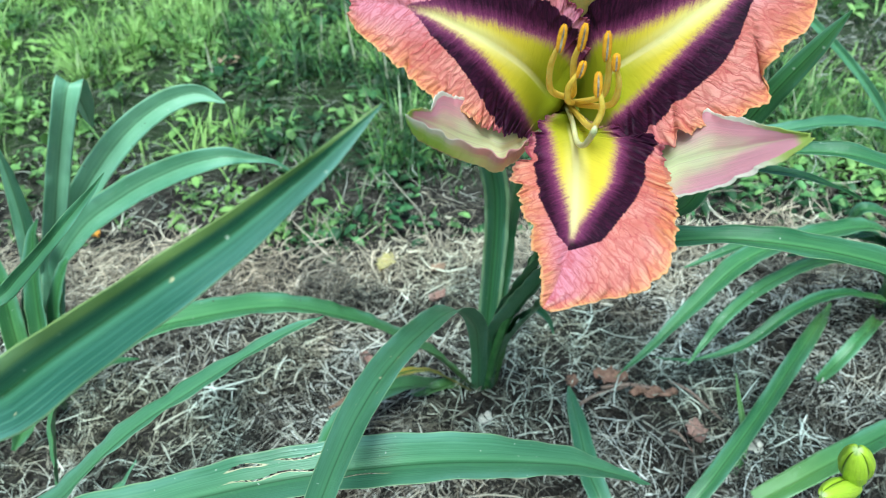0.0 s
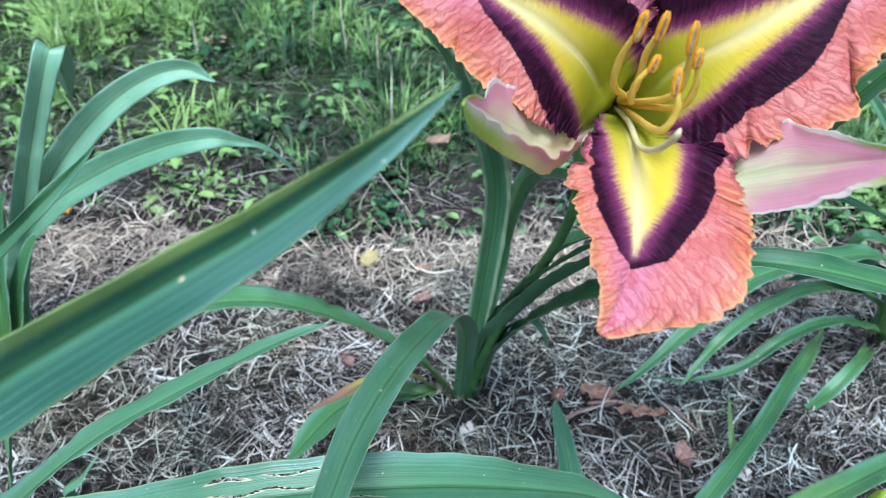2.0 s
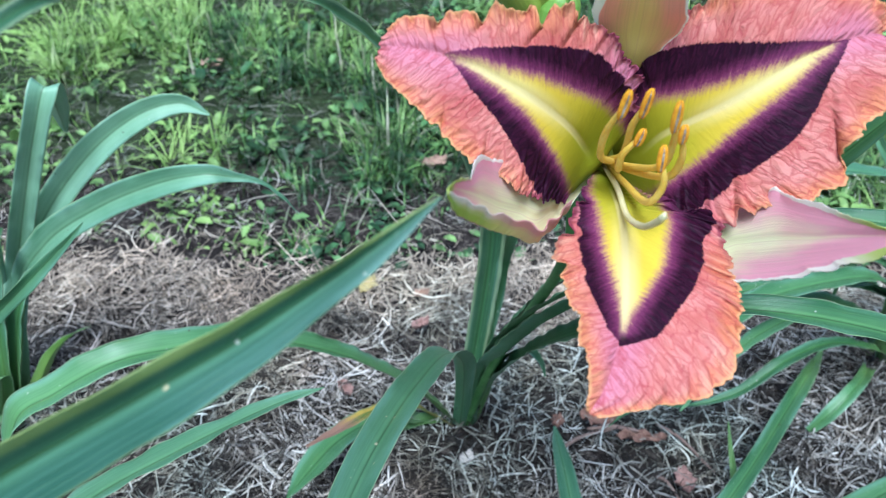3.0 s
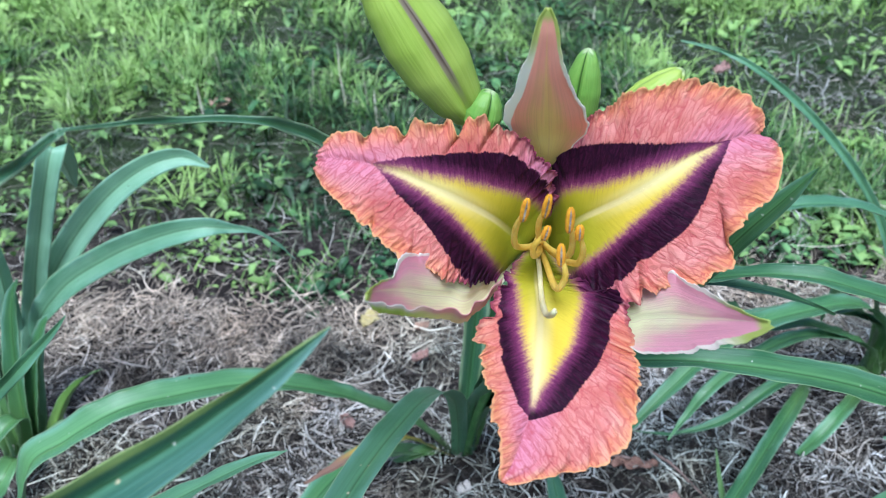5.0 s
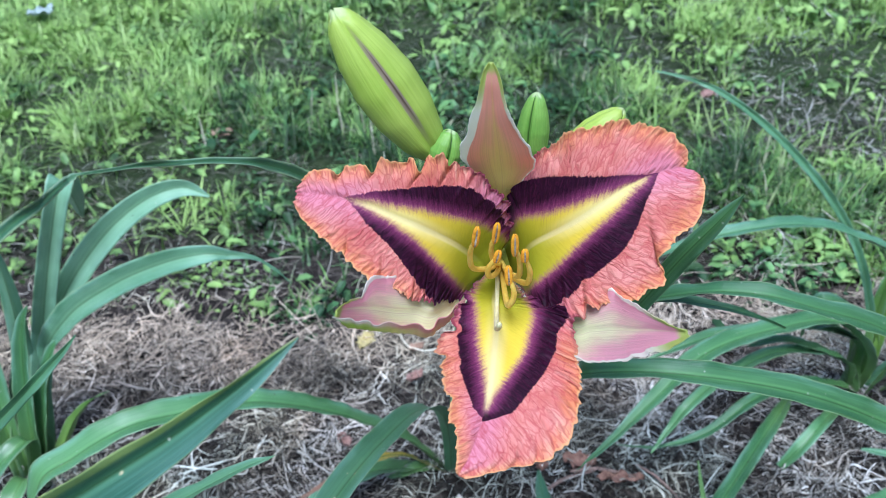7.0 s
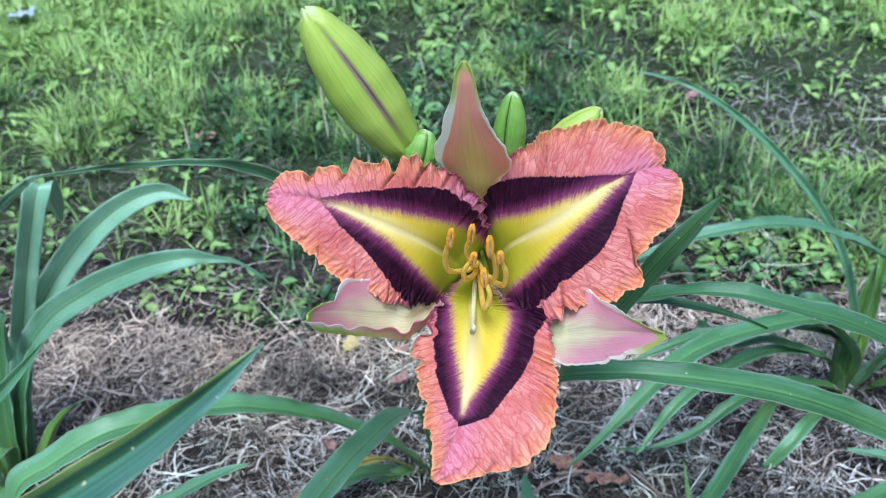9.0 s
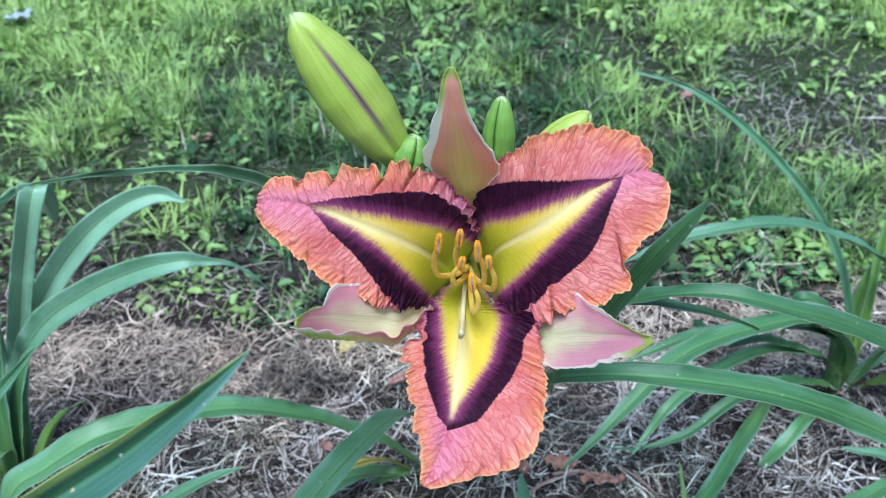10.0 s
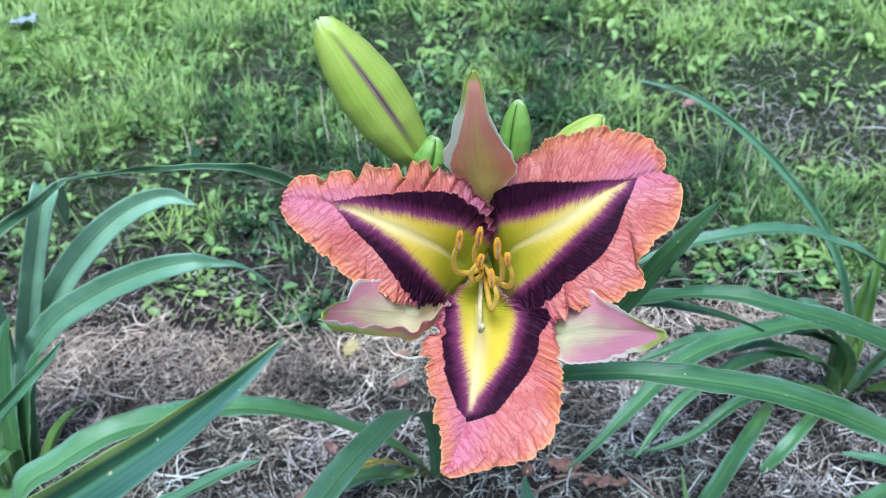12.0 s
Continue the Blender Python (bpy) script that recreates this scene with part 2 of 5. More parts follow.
def sepal_material(name, inner, outer, margin, tip, reach=0.5, one_sided=0.0, hem=False, thin=0.32):
    """A sepal: cream at its foot, pink further out, a pale rolled margin that widens towards a lime tip."""
    b = Nodes(name)
    uv = b.uv()
    u, v, _ = b.split(uv)
    across = b.math("ABSOLUTE", b.math("MULTIPLY_ADD", v, 2.0, -1.0))
    lines = b.noise(b.stretched(uv, 2.0, 46.0), 1.0, 3.0, 0.6)
    cloud = b.noise(b.stretched(uv, 6.0, 4.0), 1.0, 3.0)
    f = b.math("MULTIPLY_ADD", across, 0.42, b.math("SUBTRACT", u, reach))
    f = b.math("ADD", f, b.math("MULTIPLY_ADD", lines, 0.30, -0.15))
    f = b.math("ADD", f, b.math("MULTIPLY_ADD", cloud, 0.40, -0.20))
    col = b.mix(b.step(f, -0.06, 0.40), inner, outer)
    col = b.mix(b.math("MULTIPLY", b.step(lines, 0.54, 0.34), 0.28), col, tuple(0.66 * c for c in outer))
    col = b.mix(b.math("MULTIPLY", b.step(across, 0.07, 0.02), 0.35), col, inner)
    wide = b.math("MULTIPLY_ADD", b.step(u, 0.62, 0.99), 0.20, 0.05)
    wide = b.math("MULTIPLY_ADD", b.math("MULTIPLY", b.step(v, 0.5, 0.1), b.step(u, 0.45, 0.7)), one_sided, wide)
    depth = b.math("SUBTRACT", b.math("ADD", across, wide), b.math("MULTIPLY_ADD", cloud, 0.06, 0.97))
    rim = b.mix(b.step(u, 0.80, 0.94), margin, tip)
    col = b.mix(b.step(depth, -0.012, 0.012), col, rim)
    col = b.mix(b.step(u, 0.955, 0.985), col, tip)
    if hem:  # the turned margin shows its lime back, pale and pink along its crimped rim
        turned = b.attr("turned")
        back = b.ramp(u, (0.36, (0.86, 0.50, 0.44)), (0.56, (0.90, 0.82, 0.44)), (0.78, (0.64, 0.74, 0.17)))
        rose = b.mix(b.step(u, 0.50, 0.75), (0.86, 0.46, 0.46), margin)
        back = b.mix(b.step(b.math("MULTIPLY_ADD", lines, 0.5, turned), 0.62, 1.05), back, rose)
        col = b.mix(b.step(turned, 0.0, 0.06), col, back)
    b.bump(lines, 0.35, 0.0008)
    return b.finish(col, 0.42, thin, 0.4)


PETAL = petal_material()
SEPAL = sepal_material("sepal_pink", (0.92, 0.88, 0.55), (0.86, 0.415, 0.500), (0.90, 0.82, 0.72), (0.52, 0.60, 0.14), 0.62)
SEPAL_HEMMED = sepal_material("sepal_pink_hemmed", (0.92, 0.88, 0.55), (0.86, 0.415, 0.500), (0.92, 0.84, 0.76), (0.52, 0.60, 0.14), 0.68, hem=True, thin=0.42)
SEPAL_TOP = sepal_material("sepal_dusky", (0.88, 0.70, 0.26), (0.95, 0.500, 0.390), (0.98, 0.95, 0.86), (0.66, 0.72, 0.22), 0.60, 0.22, thin=0.52)


def bud_material(name, dark, light):
    b = Nodes(name)
    uv = b.uv()
    u, v, _ = b.split(uv)
    lines = b.noise(b.stretched(uv, 2.5, 70.0), 1.0, 2.0)
    cloud = b.noise(b.stretched(uv, 4.0, 5.0), 1.0, 3.0)
    f = b.math("ADD", b.math("MULTIPLY", lines, 0.6), b.math("MULTIPLY_ADD", cloud, 0.8, -0.2), clamp=True)
    col = b.mix(f, dark, light)
    seam = b.attr("seam")
    fine = b.noise(b.stretched(uv, 3.0, 210.0), 1.0, 1.0)
    col = b.mix(b.math("MULTIPLY", b.step(fine, 0.52, 0.36), 0.16), col, tuple(0.5 * c for c in dark))
    near = b.math("ADD", seam, b.math("MULTIPLY_ADD", lines, 0.5, -0.25))
    belt = b.math("MULTIPLY", b.step(u, 0.08, 0.45), b.step(u, 0.97, 0.72))
    col = b.mix(b.math("MULTIPLY", b.step(near, 0.12, 0.50), belt), col, (0.33, 0.25, 0.20))
    col = b.mix(b.math("MULTIPLY", b.step(near, 0.55, 0.85), b.math("MULTIPLY", belt, 0.8)), col, (0.11, 0.05, 0.05))
    col = b.mix(b.step(seam, 0.86, 0.96), col, (0.045, 0.022, 0.018))
    # grooves between the sepals darkened in the colour, as shade would do
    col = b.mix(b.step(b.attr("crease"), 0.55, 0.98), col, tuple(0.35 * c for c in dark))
    col = b.mix(b.math("MULTIPLY", b.step(u, 0.955, 0.995), 0.7), col, (0.55, 0.60, 0.34))
    b.bump(b.math("ADD", lines, b.math("MULTIPLY", fine, 0.4)), 0.4, 0.0008)
    return b.finish(col, 0.40, 0.12, 0.45)


BUD = bud_material("bud_lime", (0.29, 0.425, 0.036), (0.51, 0.61, 0.12))
BUD_BRIGHT = bud_material("bud_yellow_green", (0.38, 0.52, 0.020), (0.58, 0.70, 0.060))
BUD_GREEN = bud_material("bud_green", (0.12, 0.30, 0.035), (0.32, 0.50, 0.10))


def plain_organic(name, low, high, scale, roughness=0.5, translucent=0.0, specular=0.35):
    b = Nodes(name)
    n = b.noise(b.place(), scale, 4.0)
    fine = b.noise(b.place(), scale * 6, 2.0)
    col = b.mix(b.step(b.math("MULTIPLY_ADD", fine, 0.4, b.math("MULTIPLY", n, 0.7)), 0.35, 0.75), low, high)
    b.bump(fine, 0.4, 0.0008)
    return b.finish(col, roughness, translucent, specular)


SCAPE = plain_organic("scape_green", (0.04, 0.12, 0.03), (0.10, 0.22, 0.06), 60)
FILAMENT = plain_organic("filament_gold", (0.88, 0.58, 0.06), (0.94, 0.70, 0.15), 200, 0.4, 0.15)
STYLE = plain_organic("style_cream", (0.80, 0.72, 0.34), (0.88, 0.82, 0.52), 200, 0.4, 0.15)
ANTHER = plain_organic("anther_pollen", (0.62, 0.24, 0.008), (0.84, 0.40, 0.012), 500, 0.85)
ANTHER_FACE = plain_organic("anther_face", (0.10, 0.055, 0.03), (0.50, 0.44, 0.36), 180, 0.6)
PETAL_DRY = plain_organic("petal_withered", (0.27, 0.15, 0.12), (0.44, 0.28, 0.24), 80, 0.6, 0.1)
LEAF_YELLOW = plain_organic("leaf_fallen_yellow", (0.46, 0.37, 0.14), (0.58, 0.49, 0.24), 80, 0.6, 0.1)
LEAF_TAN = plain_organic("leaf_fallen_tan", (0.26, 0.16, 0.11), (0.42, 0.28, 0.20), 80, 0.7)
PAPER = plain_organic("leaf_underside_pale", (0.30, 0.38, 0.38), (0.42, 0.49, 0.47), 60, 0.6, 0.1)
LEAF_RUST = plain_organic("leaf_fallen_rust", (0.13, 0.065, 0.045), (0.32, 0.185, 0.135), 120, 0.7)
LEAF_ORANGE = plain_organic("leaf_fallen_orange", (0.55, 0.22, 0.03), (0.70, 0.36, 0.06), 90, 0.6)
LEAF_PALE_DRY = plain_organic("leaf_fallen_pale", (0.48, 0.43, 0.37), (0.66, 0.61, 0.54), 90, 0.7)
TWIG = plain_organic("twig_brown", (0.15, 0.10, 0.08), (0.30, 0.21, 0.17), 120, 0.8)


def straw_material():
    """Dry clippings: every piece its own tone, from near black to bleached, tinted tan or grey-green in patches."""
    b = Nodes("straw_dry")
    p = b.place()
    sx, sy, _ = b.split(p)
    col = b.ramp(b.island(), (0.0, (0.024, 0.020, 0.017)), (0.36, (0.070, 0.060, 0.049)), (0.52, (0.25, 0.222, 0.185)),
                 (0.72, (0.55, 0.515, 0.45)), (0.88, (0.71, 0.69, 0.63)), (1.0, (0.92, 0.90, 0.86)))
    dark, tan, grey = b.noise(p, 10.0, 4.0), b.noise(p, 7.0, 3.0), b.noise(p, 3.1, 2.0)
    # dark mottling, partly the shade of hollows put into the straw's colour
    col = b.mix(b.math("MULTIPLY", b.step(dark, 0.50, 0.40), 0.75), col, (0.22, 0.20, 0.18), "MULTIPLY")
    col = b.mix(b.math("MULTIPLY", b.step(tan, 0.48, 0.62), 0.55), col, (1.0, 0.82, 0.66), "MULTIPLY")
    col = b.mix(b.math("MULTIPLY", b.step(grey, 0.44, 0.58), 0.9), col, (0.82, 0.93, 0.90), "MULTIPLY")
    col = b.mix(b.math("MULTIPLY", b.step(sx, 0.35, 0.0), 0.5), col, (1.0, 0.90, 0.80), "MULTIPLY")
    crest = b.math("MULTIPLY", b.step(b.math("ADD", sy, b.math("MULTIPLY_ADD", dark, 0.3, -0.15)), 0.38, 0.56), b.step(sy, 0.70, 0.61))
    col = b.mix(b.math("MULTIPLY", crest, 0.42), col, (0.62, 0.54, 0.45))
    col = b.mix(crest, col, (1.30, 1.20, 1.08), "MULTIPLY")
    # straw among the grass coloured dark for the shade between the blades
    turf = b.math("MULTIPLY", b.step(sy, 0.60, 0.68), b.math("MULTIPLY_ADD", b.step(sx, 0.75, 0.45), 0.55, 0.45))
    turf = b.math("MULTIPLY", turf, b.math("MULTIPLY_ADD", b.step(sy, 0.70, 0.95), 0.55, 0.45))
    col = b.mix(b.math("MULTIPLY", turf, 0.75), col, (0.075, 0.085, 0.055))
    return b.finish(col, 0.65, 0.08, 0.3)


def soil_material():
    b = Nodes("soil_and_turf")
    p = b.place()
    n = b.noise(p, 7.0, 6.0, 0.65)
    crumbs = b.noise(p, 90.0, 4.0, 0.6)
    # soil kept near black, the shade of gaps in the straw included in its colour
    col = b.ramp(n, (0.3, (0.012, 0.010, 0.009)), (0.55, (0.034, 0.028, 0.025)), (0.75, (0.085, 0.072, 0.064)))
    col = b.mix(b.math("MULTIPLY", b.step(crumbs, 0.50, 0.66), 0.7), col, (0.15, 0.125, 0.105))
    _, y, _ = b.split(p)
    off = b.math("ABSOLUTE", b.math("SUBTRACT", y, 0.05))
    turf = b.step(b.math("ADD", off, b.math("MULTIPLY_ADD", n, 0.5, -0.25)), 0.65, 0.95)
    # mossy turf floor, darkened in the colour for the shade between blades
    moss = b.mix(b.noise(p, 25.0, 4.0), (0.018, 0.032, 0.012), (0.050, 0.085, 0.028))
    col = b.mix(b.math("MULTIPLY", turf, b.math("MULTIPLY_ADD", n, 0.7, 0.3)), col, moss)
    x, y, _ = b.split(p)
    away = b.math("SQRT", b.math("ADD", b.math("POWER", b.math("SUBTRACT", x, 0.2), 2.0), b.math("POWER", b.math("SUBTRACT", y, 0.7), 2.0)))
    away = b.step(b.math("MULTIPLY_ADD", n, 0.8, away), 1.3, 2.3)
    litter = b.mix(crumbs, (0.09, 0.075, 0.06), (0.26, 0.225, 0.18))
    sward = b.mix(crumbs, (0.030, 0.068, 0.014), (0.130, 0.220, 0.055))
    col = b.mix(away, col, b.mix(turf, litter, sward))
    b.bump(b.math("ADD", crumbs, n), 0.9, 0.01)
    return b.finish(col, 0.95, 0.0, 0.05)


def blade_material(name, *stops):
    b = Nodes(name)
    r = b.island()
    col = b.ramp(r, *stops)
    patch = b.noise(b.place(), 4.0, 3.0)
    # yellower grass far back and aside, its sunny brightness put into the colour
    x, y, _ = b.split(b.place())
    sun_tint = b.math("MULTIPLY_ADD", b.step(y, 1.0, 2.0), 0.13, patch)
    sun_tint = b.math("MULTIPLY_ADD", b.step(x, 0.0, -0.9), 0.18, sun_tint)
    sun_tint = b.math("MULTIPLY_ADD", b.math("MULTIPLY", b.step(x, 0.3, 0.8), b.step(y, 0.5, 0.7)), 0.15, sun_tint)
    col = b.mix(b.math("MULTIPLY", b.step(sun_tint, 0.5, 0.70), 0.70), col, (0.36, 0.53, 0.125))
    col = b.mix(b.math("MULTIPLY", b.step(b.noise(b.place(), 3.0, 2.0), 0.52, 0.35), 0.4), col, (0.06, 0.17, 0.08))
    # shade between tufts and light on blades coloured in as dark and bright mottling
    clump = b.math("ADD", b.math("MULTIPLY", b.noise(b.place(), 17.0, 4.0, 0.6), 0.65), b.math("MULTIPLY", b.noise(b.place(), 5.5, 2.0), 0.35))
    col = b.mix(b.math("MULTIPLY", b.step(b.math("MULTIPLY_ADD", sun_tint, 0.35, clump), 0.72, 0.61), 0.85), col, (0.016, 0.040, 0.016))
    col = b.mix(b.math("MULTIPLY", b.step(b.math("MULTIPLY_ADD", sun_tint, 0.35, clump), 0.72, 0.86), 0.6), col, (0.46, 0.62, 0.20))
    return b.finish(col, 0.5, 0.18, 0.35, glow=b.mix(0.4, col, (0.2, 0.32, 0.03)))


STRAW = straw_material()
SOIL = soil_material()
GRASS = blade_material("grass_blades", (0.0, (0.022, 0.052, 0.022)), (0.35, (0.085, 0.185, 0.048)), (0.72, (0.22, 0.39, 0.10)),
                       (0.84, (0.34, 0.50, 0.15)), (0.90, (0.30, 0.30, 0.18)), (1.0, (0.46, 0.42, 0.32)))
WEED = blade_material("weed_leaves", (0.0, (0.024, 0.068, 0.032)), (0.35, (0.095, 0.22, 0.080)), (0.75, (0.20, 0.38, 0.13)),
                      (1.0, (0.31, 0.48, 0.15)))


# ---- mesh helpers ----
def link_mesh(name, verts, faces, material, parent=None, uvs=None, attrs=None, smooth=True):
    """One mesh object; uvs and attrs are given point by point."""
    me = bpy.data.meshes.new(name)
    me.from_pydata([tuple(v) for v in verts], [], faces)
    me.materials.append(material)
    if smooth:
        me.polygons.foreach_set("use_smooth", [True] * len(me.polygons))
    if uvs is not None:
        layer = me.uv_layers.new(name="UVMap")
        idx = np.empty(len(me.loops), dtype=np.int32)
        me.loops.foreach_get("vertex_index", idx)
        layer.data.foreach_set("uv", np.asarray(uvs, dtype=np.float32)[idx].ravel())
    for key, values in (attrs or {}).items():
        me.attributes.new(key, "FLOAT", "POINT").data.foreach_set("value", np.asarray(values, dtype=np.float32))
    me.update()
    ob = new(name, me)
    ob.parent = parent
    return ob


def bulk_mesh(name, verts, quads, material):
    """A large mesh of loose pieces, from arrays."""
    me = bpy.data.meshes.new(name)
    verts, quads = np.asarray(verts, np.float32), np.asarray(quads, np.int32)
    k = quads.shape[1]
    me.vertices.add(len(verts))
    me.vertices.foreach_set("co", verts.ravel())
    me.loops.add(quads.size)
    me.loops.foreach_set("vertex_index", quads.ravel())
    me.polygons.add(len(quads))
    me.polygons.foreach_set("loop_start", np.arange(0, quads.size, k, dtype=np.int32))
    me.update(calc_edges=True)
    me.materials.append(material)
    me.polygons.foreach_set("use_smooth", [True] * len(quads))
    return new(name, me)


def spline(rows, n):
    """n points of a smooth curve through the rows (Catmull-Rom, evened by arc length)."""
    p = np.array(rows, float)
    d = np.r_[0, np.cumsum(np.sqrt(np.maximum(np.linalg.norm(np.diff(p[:, :3], axis=0), axis=1), 1e-6)))]
    m = np.zeros_like(p)
    m[1:-1] = (p[2:] - p[:-2]) / (d[2:] - d[:-2])[:, None]
    m[0], m[-1] = (p[1] - p[0]) / (d[1] - d[0]), (p[-1] - p[-2]) / (d[-1] - d[-2])

    def at(x):
        i = np.clip(np.searchsorted(d, x, side="right") - 1, 0, len(d) - 2)
        h = (d[i + 1] - d[i])[:, None]
        s = ((x - d[i]) / (d[i + 1] - d[i]))[:, None]
        return ((2 * s**3 - 3 * s**2 + 1) * p[i] + (s**3 - 2 * s**2 + s) * h * m[i]
                + (3 * s**2 - 2 * s**3) * p[i + 1] + (s**3 - s**2) * h * m[i + 1])

    fine = at(np.linspace(0, d[-1], 600))
    run = np.r_[0, np.cumsum(np.linalg.norm(np.diff(fine[:, :3], axis=0), axis=1))]
    return at(np.interp(np.linspace(0, run[-1], n), run, np.linspace(0, d[-1], 600))), run[-1]


def unit(v):
    return v / np.maximum(np.linalg.norm(v, axis=-1, keepdims=True), 1e-9)


def strap_leaf(plant, material, rows, side, side_end=None, fold=0.62, density=340, label="", slits=(), flecks=(), wobble=1.0):
    """A strap-shaped leaf: a spine of (x, y, z, width) rows, keeled across, with thickness and a slightly wavy margin."""
    length = spline(rows, 50)[1]
    n, k = (620, 61) if slits else (420, 27) if flecks else (max(90, int(length * density)), 13)
    pts, length = spline(rows, n)
    c, w = pts[:, :3], np.maximum(pts[:, 3], 0.0004) / 2
    tan = unit(np.gradient(c, axis=0))
    a = np.linspace(0, 1, n)[:, None]
    s = np.array(side, float) * (1 - a) + np.array(side_end or side, float) * a
    s = unit(s - tan * (s * tan).sum(1, keepdims=True))
    nor = np.cross(s, tan)
    nor *= np.where(nor[:, 2:3].mean() < 0, -1.0, 1.0)
    rnd = np.random.RandomState(int(abs(c.sum()) * 9973) % 100000)
    ph = rnd.uniform(0, 6.28, 4)
    v = np.linspace(-1, 1, k)
    run = np.linspace(0, length, n)[:, None]
    wave = wobble * 0.0007 * (np.sin(run * 95 + ph[0] + (v > 0) * 2.1) + 0.7 * np.sin(run * 211 + ph[1] + (v > 0) * 1.3)) * (v**2)[None, :]
    lift = fold * w[:, None] * (np.abs(v)[None, :] ** 1.3) * (1 - 0.35 * np.abs(v)[None, :])
    top = c[:, None] + s[:, None] * (v[None, :, None] * w[:, None, None]) + nor[:, None] * (lift + wave)[:, :, None]
    thick = 0.00045 * (1 - 0.75 * v**2)[None, :, None] * np.clip(w / 0.006, 0.25, 1)[:, None, None]
    low = top - nor[:, None] * thick
    verts = np.concatenate([top.reshape(-1, 3), low.reshape(-1, 3)])
    uv = np.stack(np.broadcast_arrays(run / 0.9, (v[None, :] + 1) / 2), -1).reshape(-1, 2)
    near = np.full((n, k), 9.0)
    for u0, v0, du, dv in slits:
        wavy = 0.05 * np.sin(run * 210 + u0 * 90)
        near = np.minimum(near, np.sqrt(((run - u0) / du) ** 2 + ((v[None, :] - v0 + wavy) / dv) ** 2))
    hole = lambda i, j: near[i, j] < 1
    scar = np.clip(1.6 - near, 0, 1) * 1.6
    for u0, v0, du, dv in flecks:
        scar = np.maximum(scar, np.clip(1.5 - np.sqrt(((run - u0) / du) ** 2 + ((v[None, :] - v0) / dv) ** 2), 0, 1))
    scar = scar.reshape(-1)
    faces, m = [], n * k
    for i in range(n - 1):
        for j in range(k - 1):
            if slits and hole(i, j):
                continue
            q = (i * k + j, i * k + j + 1, (i + 1) * k + j + 1, (i + 1) * k + j)
            faces += [q, tuple(m + x for x in reversed(q))]
        for j in (0, k - 1):
            q = (i * k + j, (i + 1) * k + j, m + (i + 1) * k + j, m + i * k + j)
            faces.append(q if j == 0 else tuple(reversed(q)))
    ob = link_mesh("leaf", verts, faces, material, plant, np.concatenate([uv, uv]), {"scar": np.tile(scar, 2)} if slits or flecks else None)
    return tagged(ob, label=label) if label else ob


def tube(name, rows, material, parent, sides=10, label="", flat=1.0):
    """A round stalk through rows of (x, y, z, radius), closed at both ends."""
    n = 8 * len(rows)
    pts, _ = spline(rows, n)
    c, r = pts[:, :3], np.maximum(pts[:, 3], 0.0002)
    tan = unit(np.gradient(c, axis=0))
    ref = np.array([0.31, 0.11, 0.94]) if abs(tan[0, 2]) < 0.8 else np.array([0.95, 0.2, 0.1])
    s = unit(np.cross(tan, ref))
    q = np.cross(tan, s)
    a = np.linspace(0, 2 * math.pi, sides, endpoint=False)
    ring = c[:, None] + r[:, None, None] * (np.cos(a)[None, :, None] * s[:, None] + flat * np.sin(a)[None, :, None] * q[:, None])
    verts = ring.reshape(-1, 3)
    faces = [(i * sides + j, i * sides + (j + 1) % sides, (i + 1) * sides + (j + 1) % sides, (i + 1) * sides + j)
             for i in range(n - 1) for j in range(sides)]
    faces += [tuple(reversed(range(sides))), tuple((n - 1) * sides + j for j in range(sides))]
    ob = link_mesh(name, verts, faces, material, parent)
    return tagged(ob, label=label) if label else ob


def plant_root(name, place, label, category, group=""):
    ob = new(name)
    ob.empty_display_size = 0.03
    return tagged(ob, label=label, category=category, group=group)


# ---- ground ----
def ground_height(x, y):
    """The bed is a low mound; the turf behind it lies level."""
    bed = 0.012 * np.exp(-((y - 0.25) / 0.3) ** 2)
    return bed + 0.006 * np.sin(x * 7.1 + 1.3) * np.sin(y * 6.3) + 0.004 * np.sin(x * 17 + y * 13) - 0.012


def build_ground():
    near = np.linspace(-1.6, 1.9, 141)
    far = np.array([3, 6, 12, 30, 80, 250, 800.0])
    xs = np.r_[-far[::-1], near, far]
    ys = np.r_[-far[::-1], np.linspace(-1.2, 3.0, 169), far * 1.3 + 1]
    gx, gy = np.meshgrid(xs, ys)
    gz = ground_height(gx, gy) * (np.hypot(gx, gy) < 5)
    verts = np.stack([gx, gy, gz], -1).reshape(-1, 3)
    nx = len(xs)
    i, j = np.meshgrid(np.arange(nx - 1), np.arange(len(ys) - 1))
    q = (j * nx + i).ravel()
    ob = bulk_mesh("ground", verts, np.stack([q, q + 1, q + nx + 1, q + nx], -1), SOIL)
    tagged(ob, "dark crumbly garden soil turning into mossy turf", "ground", kind="structure")


build_ground()
rng = np.random.RandomState(5)


def value_noise(x, y, cell, seed):
    """Smooth noise from 0 to 1 over the plan."""
    g = np.random.RandomState(seed).rand(64, 64)
    fx, fy = x / cell + 20.3, y / cell + 20.7
    ix, iy = np.floor(fx).astype(int), np.floor(fy).astype(int)
    tx, ty = fx - ix, fy - iy
    tx, ty = tx * tx * (3 - 2 * tx), ty * ty * (3 - 2 * ty)
    at = lambda a, b: g[a % 64, b % 64]
    return ((at(ix, iy) * (1 - tx) + at(ix + 1, iy) * tx) * (1 - ty) + (at(ix, iy + 1) * (1 - tx) + at(ix + 1, iy + 1) * tx) * ty)


